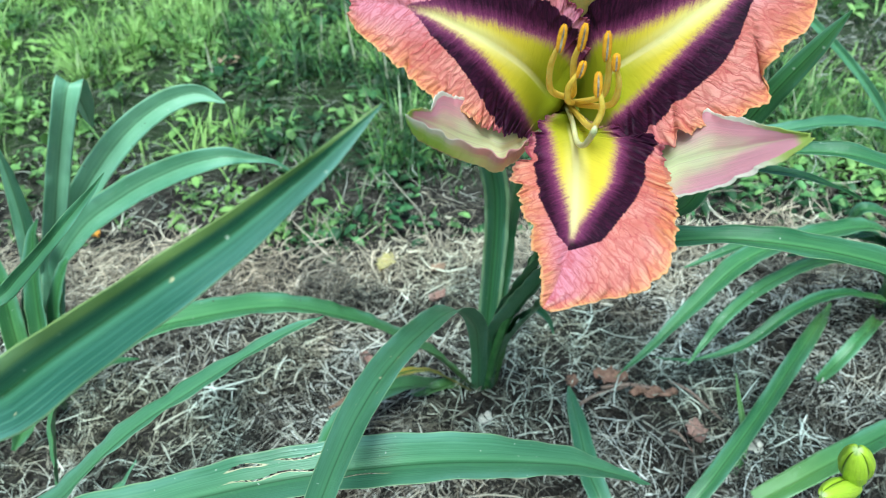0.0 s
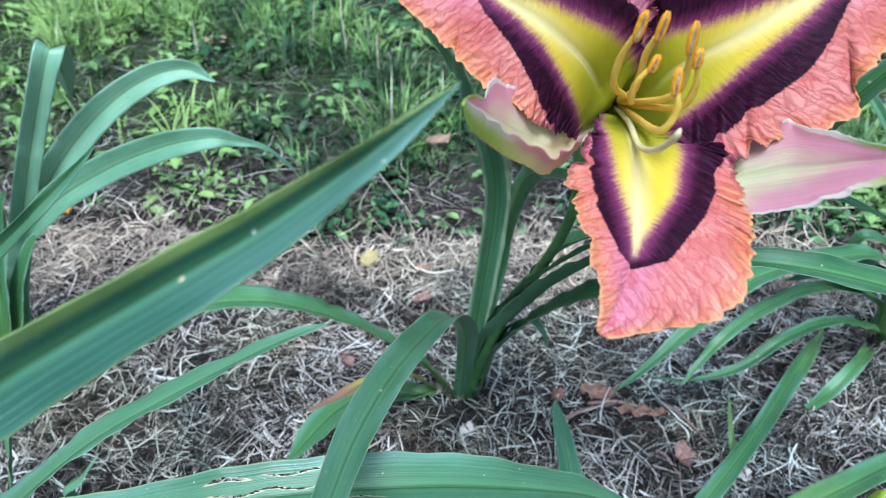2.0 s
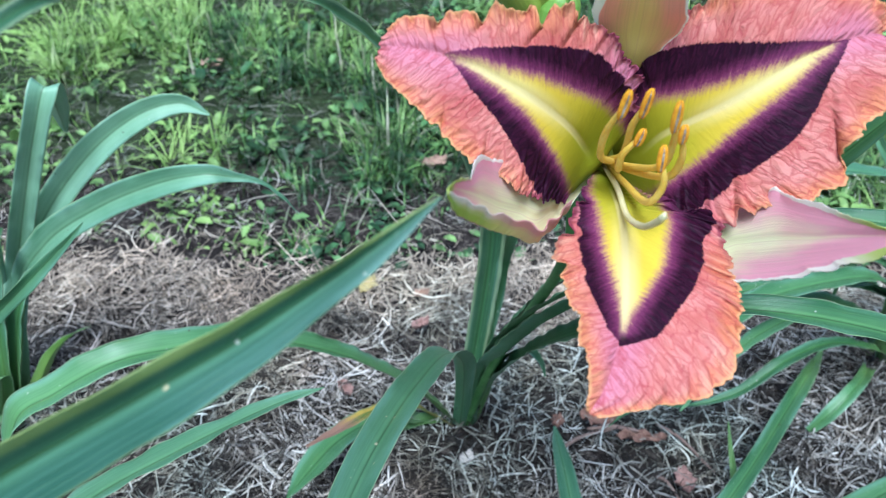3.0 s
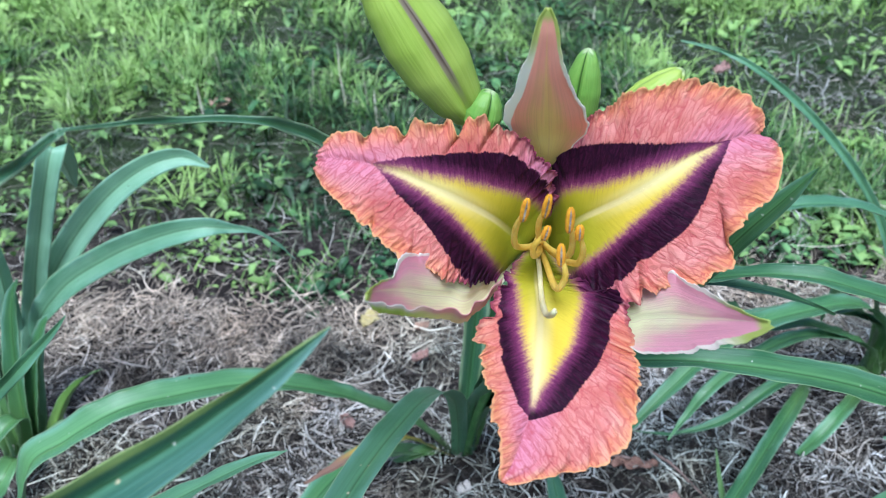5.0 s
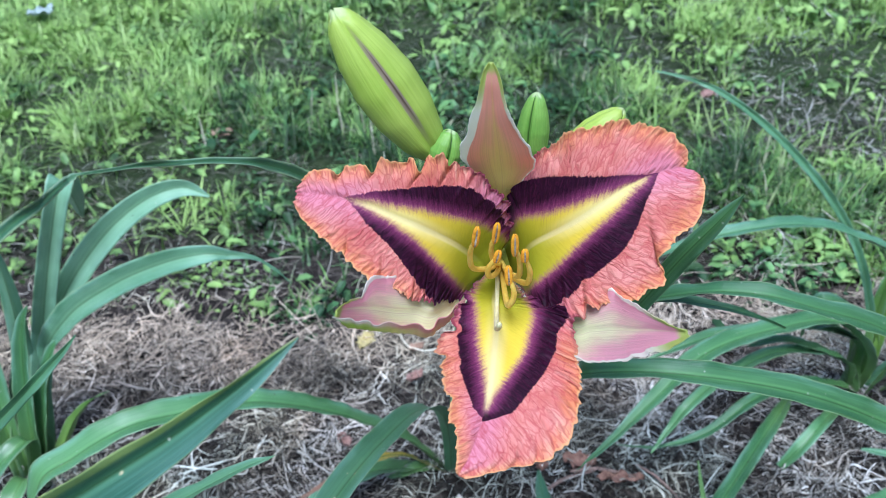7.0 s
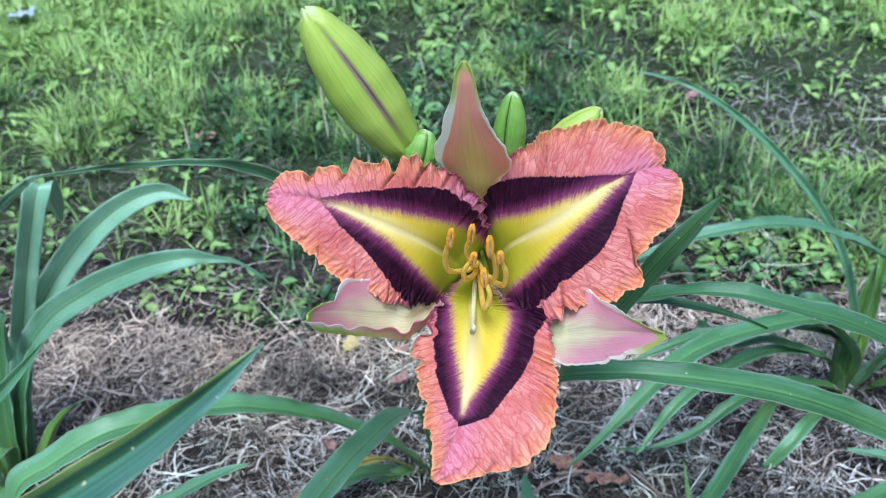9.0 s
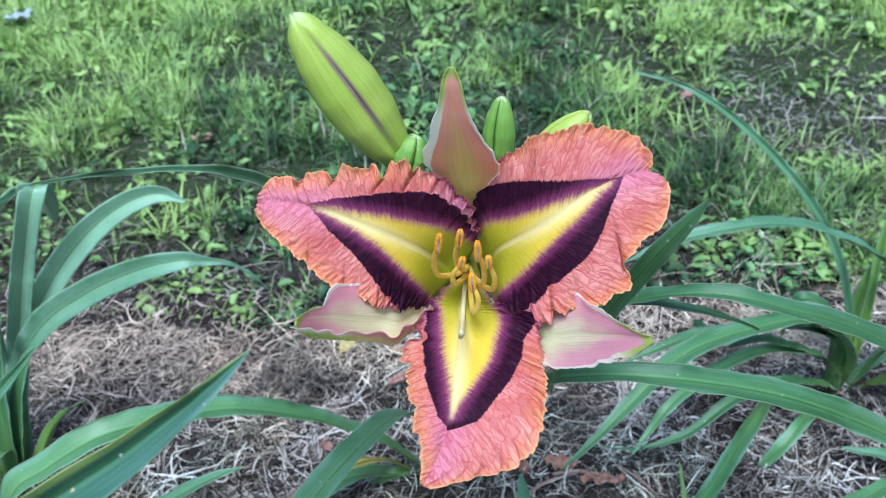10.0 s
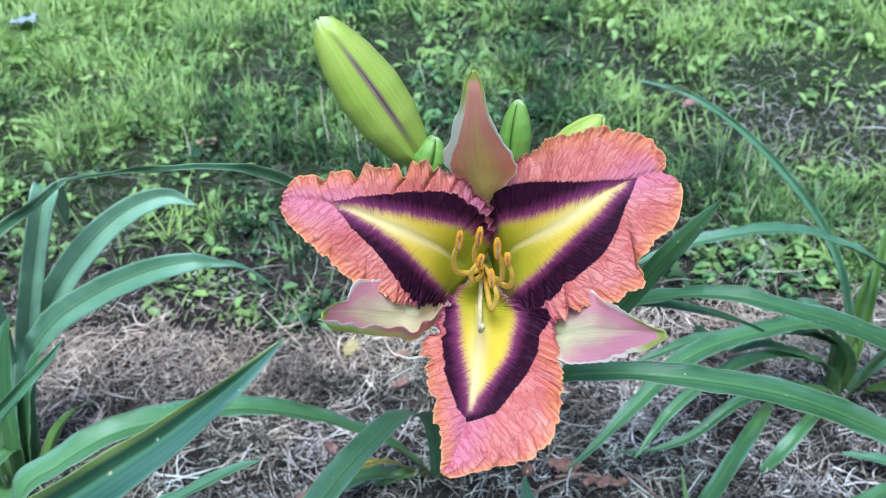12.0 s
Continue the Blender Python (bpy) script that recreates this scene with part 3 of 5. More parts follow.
def ribbons(name, root, heading, pitch, bend, length, width, segments, material, sway=None, roll=None):
    """Many narrow blades: root points, heading and pitch of the start, bend along the way (all in radians)."""
    n = len(root)
    p = root.copy()
    rows = []
    head, pit = heading.copy(), pitch.copy()
    for k in range(segments + 1):
        f = k / segments
        side = np.stack([-np.sin(head), np.cos(head), np.zeros(n)], -1)
        if roll is not None:
            upv = np.stack([-np.cos(head) * np.sin(pit), -np.sin(head) * np.sin(pit), np.cos(pit)], -1)
            side = side * np.cos(roll)[:, None] + upv * np.sin(roll)[:, None]
        w = width * (1 - 0.9 * f**1.6 if sway is None else np.full(n, 1 - 0.5 * abs(2 * f - 1) ** 3)) / 2
        rows += [p - side * w[:, None], p + side * w[:, None]]
        d = np.stack([np.cos(head) * np.cos(pit), np.sin(head) * np.cos(pit), np.sin(pit)], -1)
        p = p + d * (length / segments)[:, None]
        pit = pit + bend / segments
        if sway is not None:
            head = head + sway / segments
    verts = np.stack(rows, 1).reshape(-1, 3)
    per = 2 * (segments + 1)
    base = (np.arange(n) * per)[:, None] + (2 * np.arange(segments))[None, :]
    base = base.ravel()
    return bulk_mesh(name, verts, np.stack([base, base + 1, base + 3, base + 2], -1), material)


# ---- plants ----
main_plant = plant_root("daylily_plant", None, "daylily with one open salmon and plum flower and several buds", "daylily")
left_plant = plant_root("daylily_clump", None, "clump of arching blue-green daylily leaves rooted in straw mulch", "daylily", "neighbouring daylily clumps")
right_plant = plant_root("daylily_clump", None, "dense clump of long drooping daylily leaves in straw mulch", "daylily", "neighbouring daylily clumps")
front_plant = plant_root("daylily_clump", None, "daylily leaves with one broad pointed blade and a slit, chewed blade", "daylily", "neighbouring daylily clumps")
near_plant = plant_root("daylily_clump", None, "low daylily blades lying close over the dry straw", "daylily", "neighbouring daylily clumps")

# slits: place along the blade, place across, half length, half width
SLITS = ((0.287, 0.60, 0.010, 0.055), (0.254, 0.60, 0.014, 0.032), (0.270, 0.20, 0.026, 0.030), (0.226, -0.30, 0.013, 0.032))
DRAPED_FLECKS = ((0.550, 0.30, 0.0014, 0.06), (0.546, -0.05, 0.0012, 0.07), (0.585, 0.05, 0.0018, 0.08), (0.620, 0.35, 0.0008, 0.05), (0.606, -0.40, 0.0008, 0.05), (0.634, 0.40, 0.0008, 0.05))
strap_leaf(main_plant, LEAF_RIMMED, [
    (0.066, 0.295, -0.005, 0.0220),
    (0.076, 0.300, 0.100, 0.0243),
    (0.088, 0.290, 0.265, 0.0271),
    (0.081, 0.265, 0.347, 0.0249),
    (0.056, 0.200, 0.442, 0.0135),
    (0.042, 0.140, 0.514, 0.0109),
    (0.039, 0.030, 0.563, 0.0080),
    (0.015, -0.030, 0.631, 0.0075),
    (-0.002, -0.070, 0.665, 0.0038),
    (-0.025, -0.105, 0.686, 0.0021),
    (-0.037, -0.133, 0.700, 0.0014),
    (-0.040, -0.136, 0.701, 0.0025),
    (-0.040, -0.137, 0.701, 0.0027),
    (-0.041, -0.138, 0.701, 0.0027),
    (-0.041, -0.142, 0.702, 0.0027),
    (-0.043, -0.155, 0.703, 0.0034),
    (-0.046, -0.170, 0.705, 0.0038),
    (-0.059, -0.200, 0.701, 0.0048),
    (-0.078, -0.220, 0.687, 0.0007)], (1, 0, 0), side_end=(-0.3, 0.75, 0.5), density=1100, label='tall leaf bent over and kinked near its end')
strap_leaf(main_plant, LEAF, [
    (0.056, 0.295, -0.005, 0.0160),
    (0.043, 0.280, 0.030, 0.0248),
    (0.017, 0.262, 0.088, 0.0276),
    (-0.015, 0.235, 0.147, 0.0278),
    (-0.053, 0.200, 0.212, 0.0292),
    (-0.100, 0.165, 0.266, 0.0303),
    (-0.131, 0.150, 0.282, 0.0311),
    (-0.165, 0.130, 0.295, 0.0327),
    (-0.209, 0.110, 0.301, 0.0323),
    (-0.256, 0.095, 0.282, 0.0315),
    (-0.292, 0.085, 0.256, 0.0296),
    (-0.330, 0.060, 0.120, 0.0030)], (-0.52, 0.85, 0))
strap_leaf(main_plant, LEAF_PALE, [
    (0.062, 0.285, -0.005, 0.0200),
    (0.064, 0.250, 0.100, 0.0184),
    (0.061, 0.200, 0.199, 0.0224),
    (0.044, 0.120, 0.296, 0.0240),
    (0.024, 0.020, 0.374, 0.0236),
    (0.009, -0.060, 0.427, 0.0208),
    (-0.001, -0.110, 0.450, 0.0182),
    (-0.006, -0.150, 0.467, 0.0146),
    (-0.008, -0.180, 0.481, 0.0130),
    (-0.009, -0.210, 0.498, 0.0104),
    (-0.050, -0.260, 0.400, 0.0030)], (-0.98, 0.2, 0), wobble=0.3, flecks=DRAPED_FLECKS)
strap_leaf(main_plant, LEAF, [
    (0.074, 0.295, -0.005, 0.0160),
    (0.094, 0.260, 0.102, 0.0239),
    (0.117, 0.200, 0.209, 0.0240),
    (0.144, 0.110, 0.329, 0.0274),
    (0.164, 0.040, 0.405, 0.0252),
    (0.162, -0.010, 0.467, 0.0209),
    (0.208, -0.030, 0.485, 0.0178),
    (0.285, -0.025, 0.460, 0.0186),
    (0.351, -0.015, 0.419, 0.0201),
    (0.434, 0.000, 0.352, 0.0182),
    (0.518, 0.010, 0.277, 0.0023)], (-0.54, -0.84, 0))
strap_leaf(main_plant, LEAF_DARK, [
    (0.078, 0.301, -0.005, 0.0160),
    (0.091, 0.240, 0.170, 0.0275),
    (0.115, 0.190, 0.272, 0.0286),
    (0.133, 0.130, 0.364, 0.0258),
    (0.194, 0.060, 0.455, 0.0203),
    (0.209, 0.040, 0.481, 0.0169),
    (0.235, 0.010, 0.512, 0.0146),
    (0.264, 0.000, 0.517, 0.0143),
    (0.299, 0.000, 0.504, 0.0134),
    (0.347, 0.010, 0.477, 0.0159),
    (0.402, 0.020, 0.436, 0.0161),
    (0.479, 0.030, 0.370, 0.0024)], (-0.56, -0.83, 0))
strap_leaf(main_plant, LEAF, [
    (0.080, 0.305, -0.005, 0.0080),
    (0.100, 0.200, 0.232, 0.0157),
    (0.130, 0.100, 0.379, 0.0147),
    (0.203, 0.050, 0.468, 0.0116),
    (0.223, 0.030, 0.488, 0.0088),
    (0.246, 0.020, 0.492, 0.0073),
    (0.270, 0.020, 0.483, 0.0041),
    (0.294, 0.020, 0.470, 0.0008)], (-0.8, -0.6, 0))
strap_leaf(main_plant, LEAF_PALE, [
    (0.076, 0.287, -0.005, 0.0120),
    (0.081, 0.250, 0.126, 0.0199),
    (0.099, 0.210, 0.200, 0.0294),
    (0.121, 0.160, 0.287, 0.0288),
    (0.135, 0.120, 0.344, 0.0273),
    (0.151, 0.080, 0.398, 0.0175),
    (0.162, 0.050, 0.433, 0.0016)], (-0.94, -0.34, 0))
strap_leaf(main_plant, LEAF, [
    (0.070, 0.307, -0.005, 0.0140),
    (0.099, 0.325, 0.161, 0.0159),
    (0.104, 0.310, 0.242, 0.0162),
    (0.117, 0.240, 0.351, 0.0193),
    (0.173, 0.000, 0.484, 0.0104),
    (0.186, -0.030, 0.542, 0.0105),
    (0.200, -0.045, 0.584, 0.0108),
    (0.211, -0.055, 0.612, 0.0072),
    (0.218, -0.060, 0.629, 0.0005)], (-0.69, 0.54, 0.49))
strap_leaf(main_plant, LEAF_DRY, [
    (0.054, 0.289, -0.005, 0.0120),
    (0.008, 0.250, 0.078, 0.0120),
    (-0.030, 0.200, 0.127, 0.0144),
    (-0.059, 0.160, 0.149, 0.0101),
    (-0.080, 0.130, 0.168, 0.0014)], (-0.76, 0.64, 0), label='yellowing leaf with a brown tip')
strap_leaf(main_plant, LEAF, [
    (0.052, 0.295, -0.005, 0.0140),
    (0.006, 0.265, 0.037, 0.0251),
    (-0.035, 0.235, 0.068, 0.0310),
    (-0.065, 0.200, 0.083, 0.0300),
    (-0.088, 0.155, 0.095, 0.0250),
    (-0.103, 0.120, 0.104, 0.0024)], (-0.75, 0.66, 0))
strap_leaf(main_plant, LEAF, [
    (0.082, 0.295, -0.005, 0.0060),
    (0.104, 0.250, 0.147, 0.0106),
    (0.123, 0.225, 0.190, 0.0108),
    (0.134, 0.210, 0.191, 0.0062),
    (0.139, 0.200, 0.180, 0.0012)], (-0.86, -0.52, 0))
strap_leaf(main_plant, LEAF, [
    (0.054, 0.299, -0.005, 0.0120),
    (0.025, 0.271, 0.030, 0.0163),
    (0.003, 0.262, 0.030, 0.0138),
    (-0.021, 0.277, 0.010, 0.0021)], (-0.28, 0.96, 0))
strap_leaf(front_plant, LEAF_EDGED, [
    (0.039, -0.190, 0.673, 0.0004),
    (0.028, -0.192, 0.664, 0.0048),
    (0.015, -0.194, 0.654, 0.0089),
    (-0.007, -0.198, 0.639, 0.0137),
    (-0.031, -0.202, 0.625, 0.0173),
    (-0.065, -0.206, 0.604, 0.0214),
    (-0.084, -0.208, 0.591, 0.0221),
    (-0.127, -0.212, 0.562, 0.0191),
    (-0.240, -0.200, 0.300, 0.0200),
    (-0.300, -0.160, -0.005, 0.0200)], (0.72, -0.12, -0.68), fold=1.0, label='broad pointed leaf with a brown fleck', flecks=((0.079, 0.12, 0.0016, 0.055), (0.150, 0.55, 0.0010, 0.02), (0.118, -0.5, 0.0007, 0.02)))
strap_leaf(front_plant, LEAF_PALE, [
    (-0.008, -0.106, 0.518, 0.0007),
    (-0.022, -0.104, 0.509, 0.0044),
    (-0.039, -0.102, 0.497, 0.0083),
    (-0.079, -0.098, 0.466, 0.0129),
    (-0.131, -0.095, 0.424, 0.0164),
    (-0.180, -0.095, 0.375, 0.0186),
    (-0.225, -0.100, 0.325, 0.0197),
    (-0.240, -0.120, 0.120, 0.0140),
    (-0.290, -0.140, -0.005, 0.0140)], (-0.12, 0.99, 0))
strap_leaf(front_plant, LEAF_PALE, [
    (-0.086, -0.098, 0.596, 0.0004),
    (-0.093, -0.100, 0.589, 0.0029),
    (-0.105, -0.102, 0.578, 0.0053),
    (-0.124, -0.107, 0.561, 0.0069),
    (-0.139, -0.110, 0.548, 0.0078),
    (-0.169, -0.120, 0.518, 0.0075),
    (-0.270, -0.140, 0.200, 0.0140),
    (-0.310, -0.150, -0.005, 0.0140)], (0.8, 0.12, -0.59))
strap_leaf(front_plant, LEAF_PALE, [
    (0.173, -0.050, 0.291, 0.0016),
    (0.141, -0.065, 0.328, 0.0127),
    (0.111, -0.075, 0.353, 0.0213),
    (0.044, -0.100, 0.395, 0.0326),
    (-0.016, -0.112, 0.408, 0.0335),
    (-0.061, -0.117, 0.406, 0.0321),
    (-0.119, -0.120, 0.391, 0.0309),
    (-0.180, -0.125, 0.364, 0.0332),
    (-0.240, -0.130, 0.140, 0.0180),
    (-0.280, -0.130, -0.005, 0.0180)], (-0.17, 0.98, 0), label='drooping leaf with chewed slits', slits=SLITS)
strap_leaf(front_plant, LEAF_PALE, [
    (-0.265, 0.102, 0.140, 0.0015),
    (-0.281, 0.094, 0.120, 0.0156),
    (-0.303, 0.093, 0.090, 0.0136),
    (-0.240, 0.100, -0.005, 0.0120)], (-0.09, -1, 0))
strap_leaf(near_plant, LEAF_PALE, [
    (0.166, 0.256, 0.035, 0.0020),
    (0.166, 0.220, 0.045, 0.0139),
    (0.167, 0.179, 0.055, 0.0193),
    (0.169, 0.120, 0.060, 0.0228),
    (0.176, 0.083, 0.050, 0.0216),
    (0.160, 0.020, -0.005, 0.0160)], (-1, 0.02, 0))
strap_leaf(near_plant, LEAF, [
    (0.515, 0.385, 0.020, 0.0020),
    (0.476, 0.332, 0.035, 0.0163),
    (0.420, 0.259, 0.055, 0.0199),
    (0.349, 0.169, 0.075, 0.0183),
    (0.292, 0.107, 0.070, 0.0194),
    (0.255, 0.073, 0.050, 0.0171),
    (0.220, 0.020, -0.005, 0.0160)], (-0.78, 0.63, 0))
strap_leaf(near_plant, LEAF, [
    (0.339, 0.221, 0.085, 0.0011),
    (0.342, 0.202, 0.060, 0.0051),
    (0.344, 0.181, 0.040, 0.0079),
    (0.343, 0.167, 0.020, 0.0078),
    (0.330, 0.150, -0.005, 0.0060)], (0.94, -0.32, 0.14))
strap_leaf(near_plant, LEAF, [
    (0.309, 0.054, 0.100, 0.0201),
    (0.372, 0.079, 0.110, 0.0257),
    (0.453, 0.122, 0.100, 0.0248),
    (0.551, 0.183, 0.070, 0.0173),
    (0.644, 0.247, 0.030, 0.0025)], (0.5, -0.87, 0))
strap_leaf(near_plant, LEAF_PALE, [
    (0.541, 0.256, 0.050, 0.0027),
    (0.564, 0.248, 0.050, 0.0131),
    (0.598, 0.244, 0.040, 0.0199),
    (0.665, 0.249, 0.000, 0.0184)], (-0.06, -1, 0))
strap_leaf(left_plant, LEAF_GREY, [
    (-0.466, 0.303, -0.005, 0.0220),
    (-0.436, 0.380, 0.156, 0.0263),
    (-0.386, 0.375, 0.277, 0.0257),
    (-0.344, 0.365, 0.366, 0.0247),
    (-0.332, 0.375, 0.393, 0.0269),
    (-0.340, 0.400, 0.356, 0.0227),
    (-0.352, 0.425, 0.312, 0.0037)], (-0.89, -0.29, 0.35))
strap_leaf(left_plant, LEAF_GREY, [
    (-0.458, 0.300, -0.005, 0.0200),
    (-0.454, 0.385, 0.117, 0.0273),
    (-0.389, 0.390, 0.225, 0.0313),
    (-0.325, 0.400, 0.299, 0.0322),
    (-0.269, 0.410, 0.340, 0.0279),
    (-0.225, 0.418, 0.351, 0.0211),
    (-0.196, 0.420, 0.336, 0.0018)], (-0.61, 0.12, 0.78))
strap_leaf(left_plant, LEAF_GREY, [
    (-0.450, 0.296, -0.005, 0.0180),
    (-0.439, 0.370, 0.130, 0.0251),
    (-0.372, 0.350, 0.224, 0.0319),
    (-0.292, 0.325, 0.289, 0.0299),
    (-0.220, 0.300, 0.334, 0.0260),
    (-0.172, 0.290, 0.351, 0.0196),
    (-0.149, 0.300, 0.341, 0.0095),
    (-0.129, 0.310, 0.329, 0.0045),
    (-0.114, 0.320, 0.307, 0.0031),
    (-0.100, 0.330, 0.276, 0.0013)], (-0.2, 0.41, 0.89))
strap_leaf(left_plant, LEAF_GREY, [
    (-0.476, 0.300, -0.005, 0.0180),
    (-0.457, 0.360, 0.139, 0.0231),
    (-0.430, 0.350, 0.236, 0.0203),
    (-0.415, 0.340, 0.304, 0.0132),
    (-0.405, 0.330, 0.359, 0.0015)], (-0.87, -0.47, 0.15))
strap_leaf(left_plant, LEAF, [
    (-0.448, 0.300, -0.005, 0.0100),
    (-0.446, 0.325, 0.042, 0.0110),
    (-0.444, 0.360, 0.081, 0.0012)], (-0.89, -0.34, 0.29))
strap_leaf(left_plant, LEAF, [
    (-0.446, 0.292, -0.005, 0.0120),
    (-0.430, 0.277, 0.050, 0.0120),
    (-0.405, 0.293, 0.060, 0.0169),
    (-0.385, 0.315, 0.050, 0.0115),
    (-0.359, 0.337, 0.030, 0.0015)], (-0.29, -0.96, 0))
strap_leaf(left_plant, LEAF, [
    (-0.470, 0.292, -0.005, 0.0160),
    (-0.446, 0.292, 0.080, 0.0228),
    (-0.463, 0.268, 0.080, 0.0268),
    (-0.494, 0.252, 0.050, 0.0210),
    (-0.527, 0.243, 0.010, 0.0028)], (-0.96, 0.27, 0))
strap_leaf(left_plant, LEAF, [
    (-0.460, 0.288, -0.005, 0.0160),
    (-0.441, 0.252, 0.060, 0.0250),
    (-0.445, 0.221, 0.060, 0.0246),
    (-0.473, 0.212, 0.020, 0.0049)], (-1, -0.06, 0))
for material, lean, reach, width, side in (
        (LEAF_DARK, -0.014, 0.150, 0.026, (-0.9, -0.4, 0.1)), (LEAF_DARK, 0.016, 0.190, 0.024, (-0.8, 0.5, 0.1)), (LEAF_BRIGHT, 0.002, 0.130, 0.022, (-0.95, -0.2, 0.1)),
        (LEAF, -0.026, 0.230, 0.026, (-0.85, -0.5, 0.1)), (LEAF_DARK, 0.006, 0.240, 0.028, (-0.9, 0.3, 0.1)), (LEAF_BRIGHT, 0.028, 0.095, 0.018, (-0.7, -0.7, 0.1))):
    strap_leaf(left_plant, material, [
        (-0.462 + 0.6 * lean, 0.298, -0.005, 0.8 * width), (-0.456 + lean, 0.314, 0.35 * reach, width), (-0.446 + 1.3 * lean, 0.336, 0.7 * reach, 0.9 * width),
        (-0.437 + 1.9 * lean, 0.350, 0.92 * reach, 0.5 * width), (-0.430 + 2.4 * lean, 0.356, reach, 0.001)], side)
strap_leaf(right_plant, LEAF, [
    (0.600, 0.400, -0.005, 0.0180),
    (0.584, 0.370, 0.089, 0.0243),
    (0.516, 0.340, 0.174, 0.0275),
    (0.431, 0.300, 0.206, 0.0272),
    (0.337, 0.250, 0.222, 0.0256),
    (0.268, 0.200, 0.202, 0.0158),
    (0.228, 0.170, 0.187, 0.0088),
    (0.189, 0.140, 0.180, 0.0011)], (-0.53, 0.85, 0))
strap_leaf(right_plant, LEAF, [
    (0.592, 0.400, -0.005, 0.0100),
    (0.560, 0.370, 0.080, 0.0165),
    (0.467, 0.340, 0.131, 0.0184),
    (0.394, 0.300, 0.143, 0.0176),
    (0.336, 0.260, 0.138, 0.0148),
    (0.306, 0.240, 0.113, 0.0085),
    (0.285, 0.220, 0.103, 0.0012)], (-0.51, 0.86, 0))
strap_leaf(right_plant, LEAF_DARK, [
    (0.590, 0.390, -0.005, 0.0140),
    (0.569, 0.360, 0.041, 0.0153),
    (0.482, 0.320, 0.098, 0.0157),
    (0.413, 0.280, 0.115, 0.0155),
    (0.354, 0.250, 0.097, 0.0120),
    (0.299, 0.240, 0.088, 0.0053),
    (0.247, 0.235, 0.101, 0.0013)], (-0.41, 0.91, 0))
strap_leaf(right_plant, LEAF, [
    (0.580, 0.380, -0.005, 0.0160),
    (0.508, 0.290, 0.060, 0.0157),
    (0.475, 0.264, 0.050, 0.0169),
    (0.454, 0.259, 0.020, 0.0094)], (-0.69, 0.72, 0))
strap_leaf(right_plant, LEAF_FOOT, [
    (0.600, 0.415, -0.005, 0.0120),
    (0.604, 0.410, 0.087, 0.0117),
    (0.589, 0.415, 0.150, 0.0105),
    (0.565, 0.420, 0.210, 0.0102),
    (0.535, 0.425, 0.263, 0.0100),
    (0.492, 0.430, 0.319, 0.0099),
    (0.436, 0.445, 0.375, 0.0086),
    (0.385, 0.460, 0.412, 0.0068),
    (0.349, 0.470, 0.427, 0.0044),
    (0.312, 0.480, 0.434, 0.0013)], (-0.79, 0.06, -0.61))
strap_leaf(right_plant, LEAF_PALE, [
    (0.606, 0.396, -0.005, 0.0140),
    (0.669, 0.390, 0.139, 0.0228),
    (0.588, 0.370, 0.237, 0.0234),
    (0.514, 0.360, 0.285, 0.0225),
    (0.456, 0.350, 0.309, 0.0213),
    (0.397, 0.340, 0.314, 0.0197),
    (0.335, 0.330, 0.308, 0.0162),
    (0.280, 0.320, 0.292, 0.0020)], (-0.23, 0.97, 0))
strap_leaf(right_plant, LEAF_BRIGHT, [
    (0.612, 0.400, -0.005, 0.0120),
    (0.620, 0.410, 0.115, 0.0103),
    (0.616, 0.420, 0.216, 0.0098),
    (0.625, 0.430, 0.298, 0.0060),
    (0.640, 0.440, 0.352, 0.0012)], (-0.83, 0.56, 0.02))
strap_leaf(right_plant, LEAF_DARK, [
    (0.588, 0.406, -0.005, 0.0120),
    (0.573, 0.380, 0.097, 0.0192),
    (0.493, 0.350, 0.158, 0.0196),
    (0.419, 0.320, 0.186, 0.0188),
    (0.347, 0.290, 0.205, 0.0167),
    (0.281, 0.270, 0.196, 0.0021)], (-0.4, 0.91, 0))
strap_leaf(right_plant, LEAF, [
    (0.594, 0.412, -0.005, 0.0120),
    (0.567, 0.400, 0.127, 0.0208),
    (0.528, 0.400, 0.157, 0.0204),
    (0.522, 0.410, 0.121, 0.0161),
    (0.524, 0.420, 0.073, 0.0025)], (0.11, 0.99, 0))
strap_leaf(right_plant, LEAF_DARK, [
    (0.596, 0.388, -0.005, 0.0160),
    (0.577, 0.385, 0.052, 0.0214),
    (0.531, 0.365, 0.098, 0.0221),
    (0.488, 0.350, 0.131, 0.0199),
    (0.450, 0.335, 0.154, 0.0149),
    (0.410, 0.320, 0.160, 0.0022)], (-0.34, 0.94, 0))
strap_leaf(right_plant, LEAF_BRIGHT, [
    (0.584, 0.404, -0.005, 0.0140),
    (0.616, 0.410, 0.045, 0.0162),
    (0.609, 0.415, 0.101, 0.0172),
    (0.611, 0.420, 0.154, 0.0141),
    (0.618, 0.425, 0.195, 0.0019)], (-0.79, 0.6, 0.09))
strap_leaf(right_plant, LEAF_DARK, [
    (0.582, 0.396, -0.005, 0.0140),
    (0.588, 0.385, 0.071, 0.0206),
    (0.549, 0.370, 0.127, 0.0218),
    (0.516, 0.355, 0.156, 0.0182),
    (0.493, 0.345, 0.162, 0.0022)], (-0.5, 0.87, 0))
strap_leaf(right_plant, LEAF, [
    (0.610, 0.386, -0.005, 0.0140),
    (0.622, 0.360, 0.093, 0.0268),
    (0.623, 0.330, 0.141, 0.0270),
    (0.661, 0.300, 0.140, 0.0249),
    (0.719, 0.280, 0.091, 0.0030)], (-0.7, -0.72, 0))
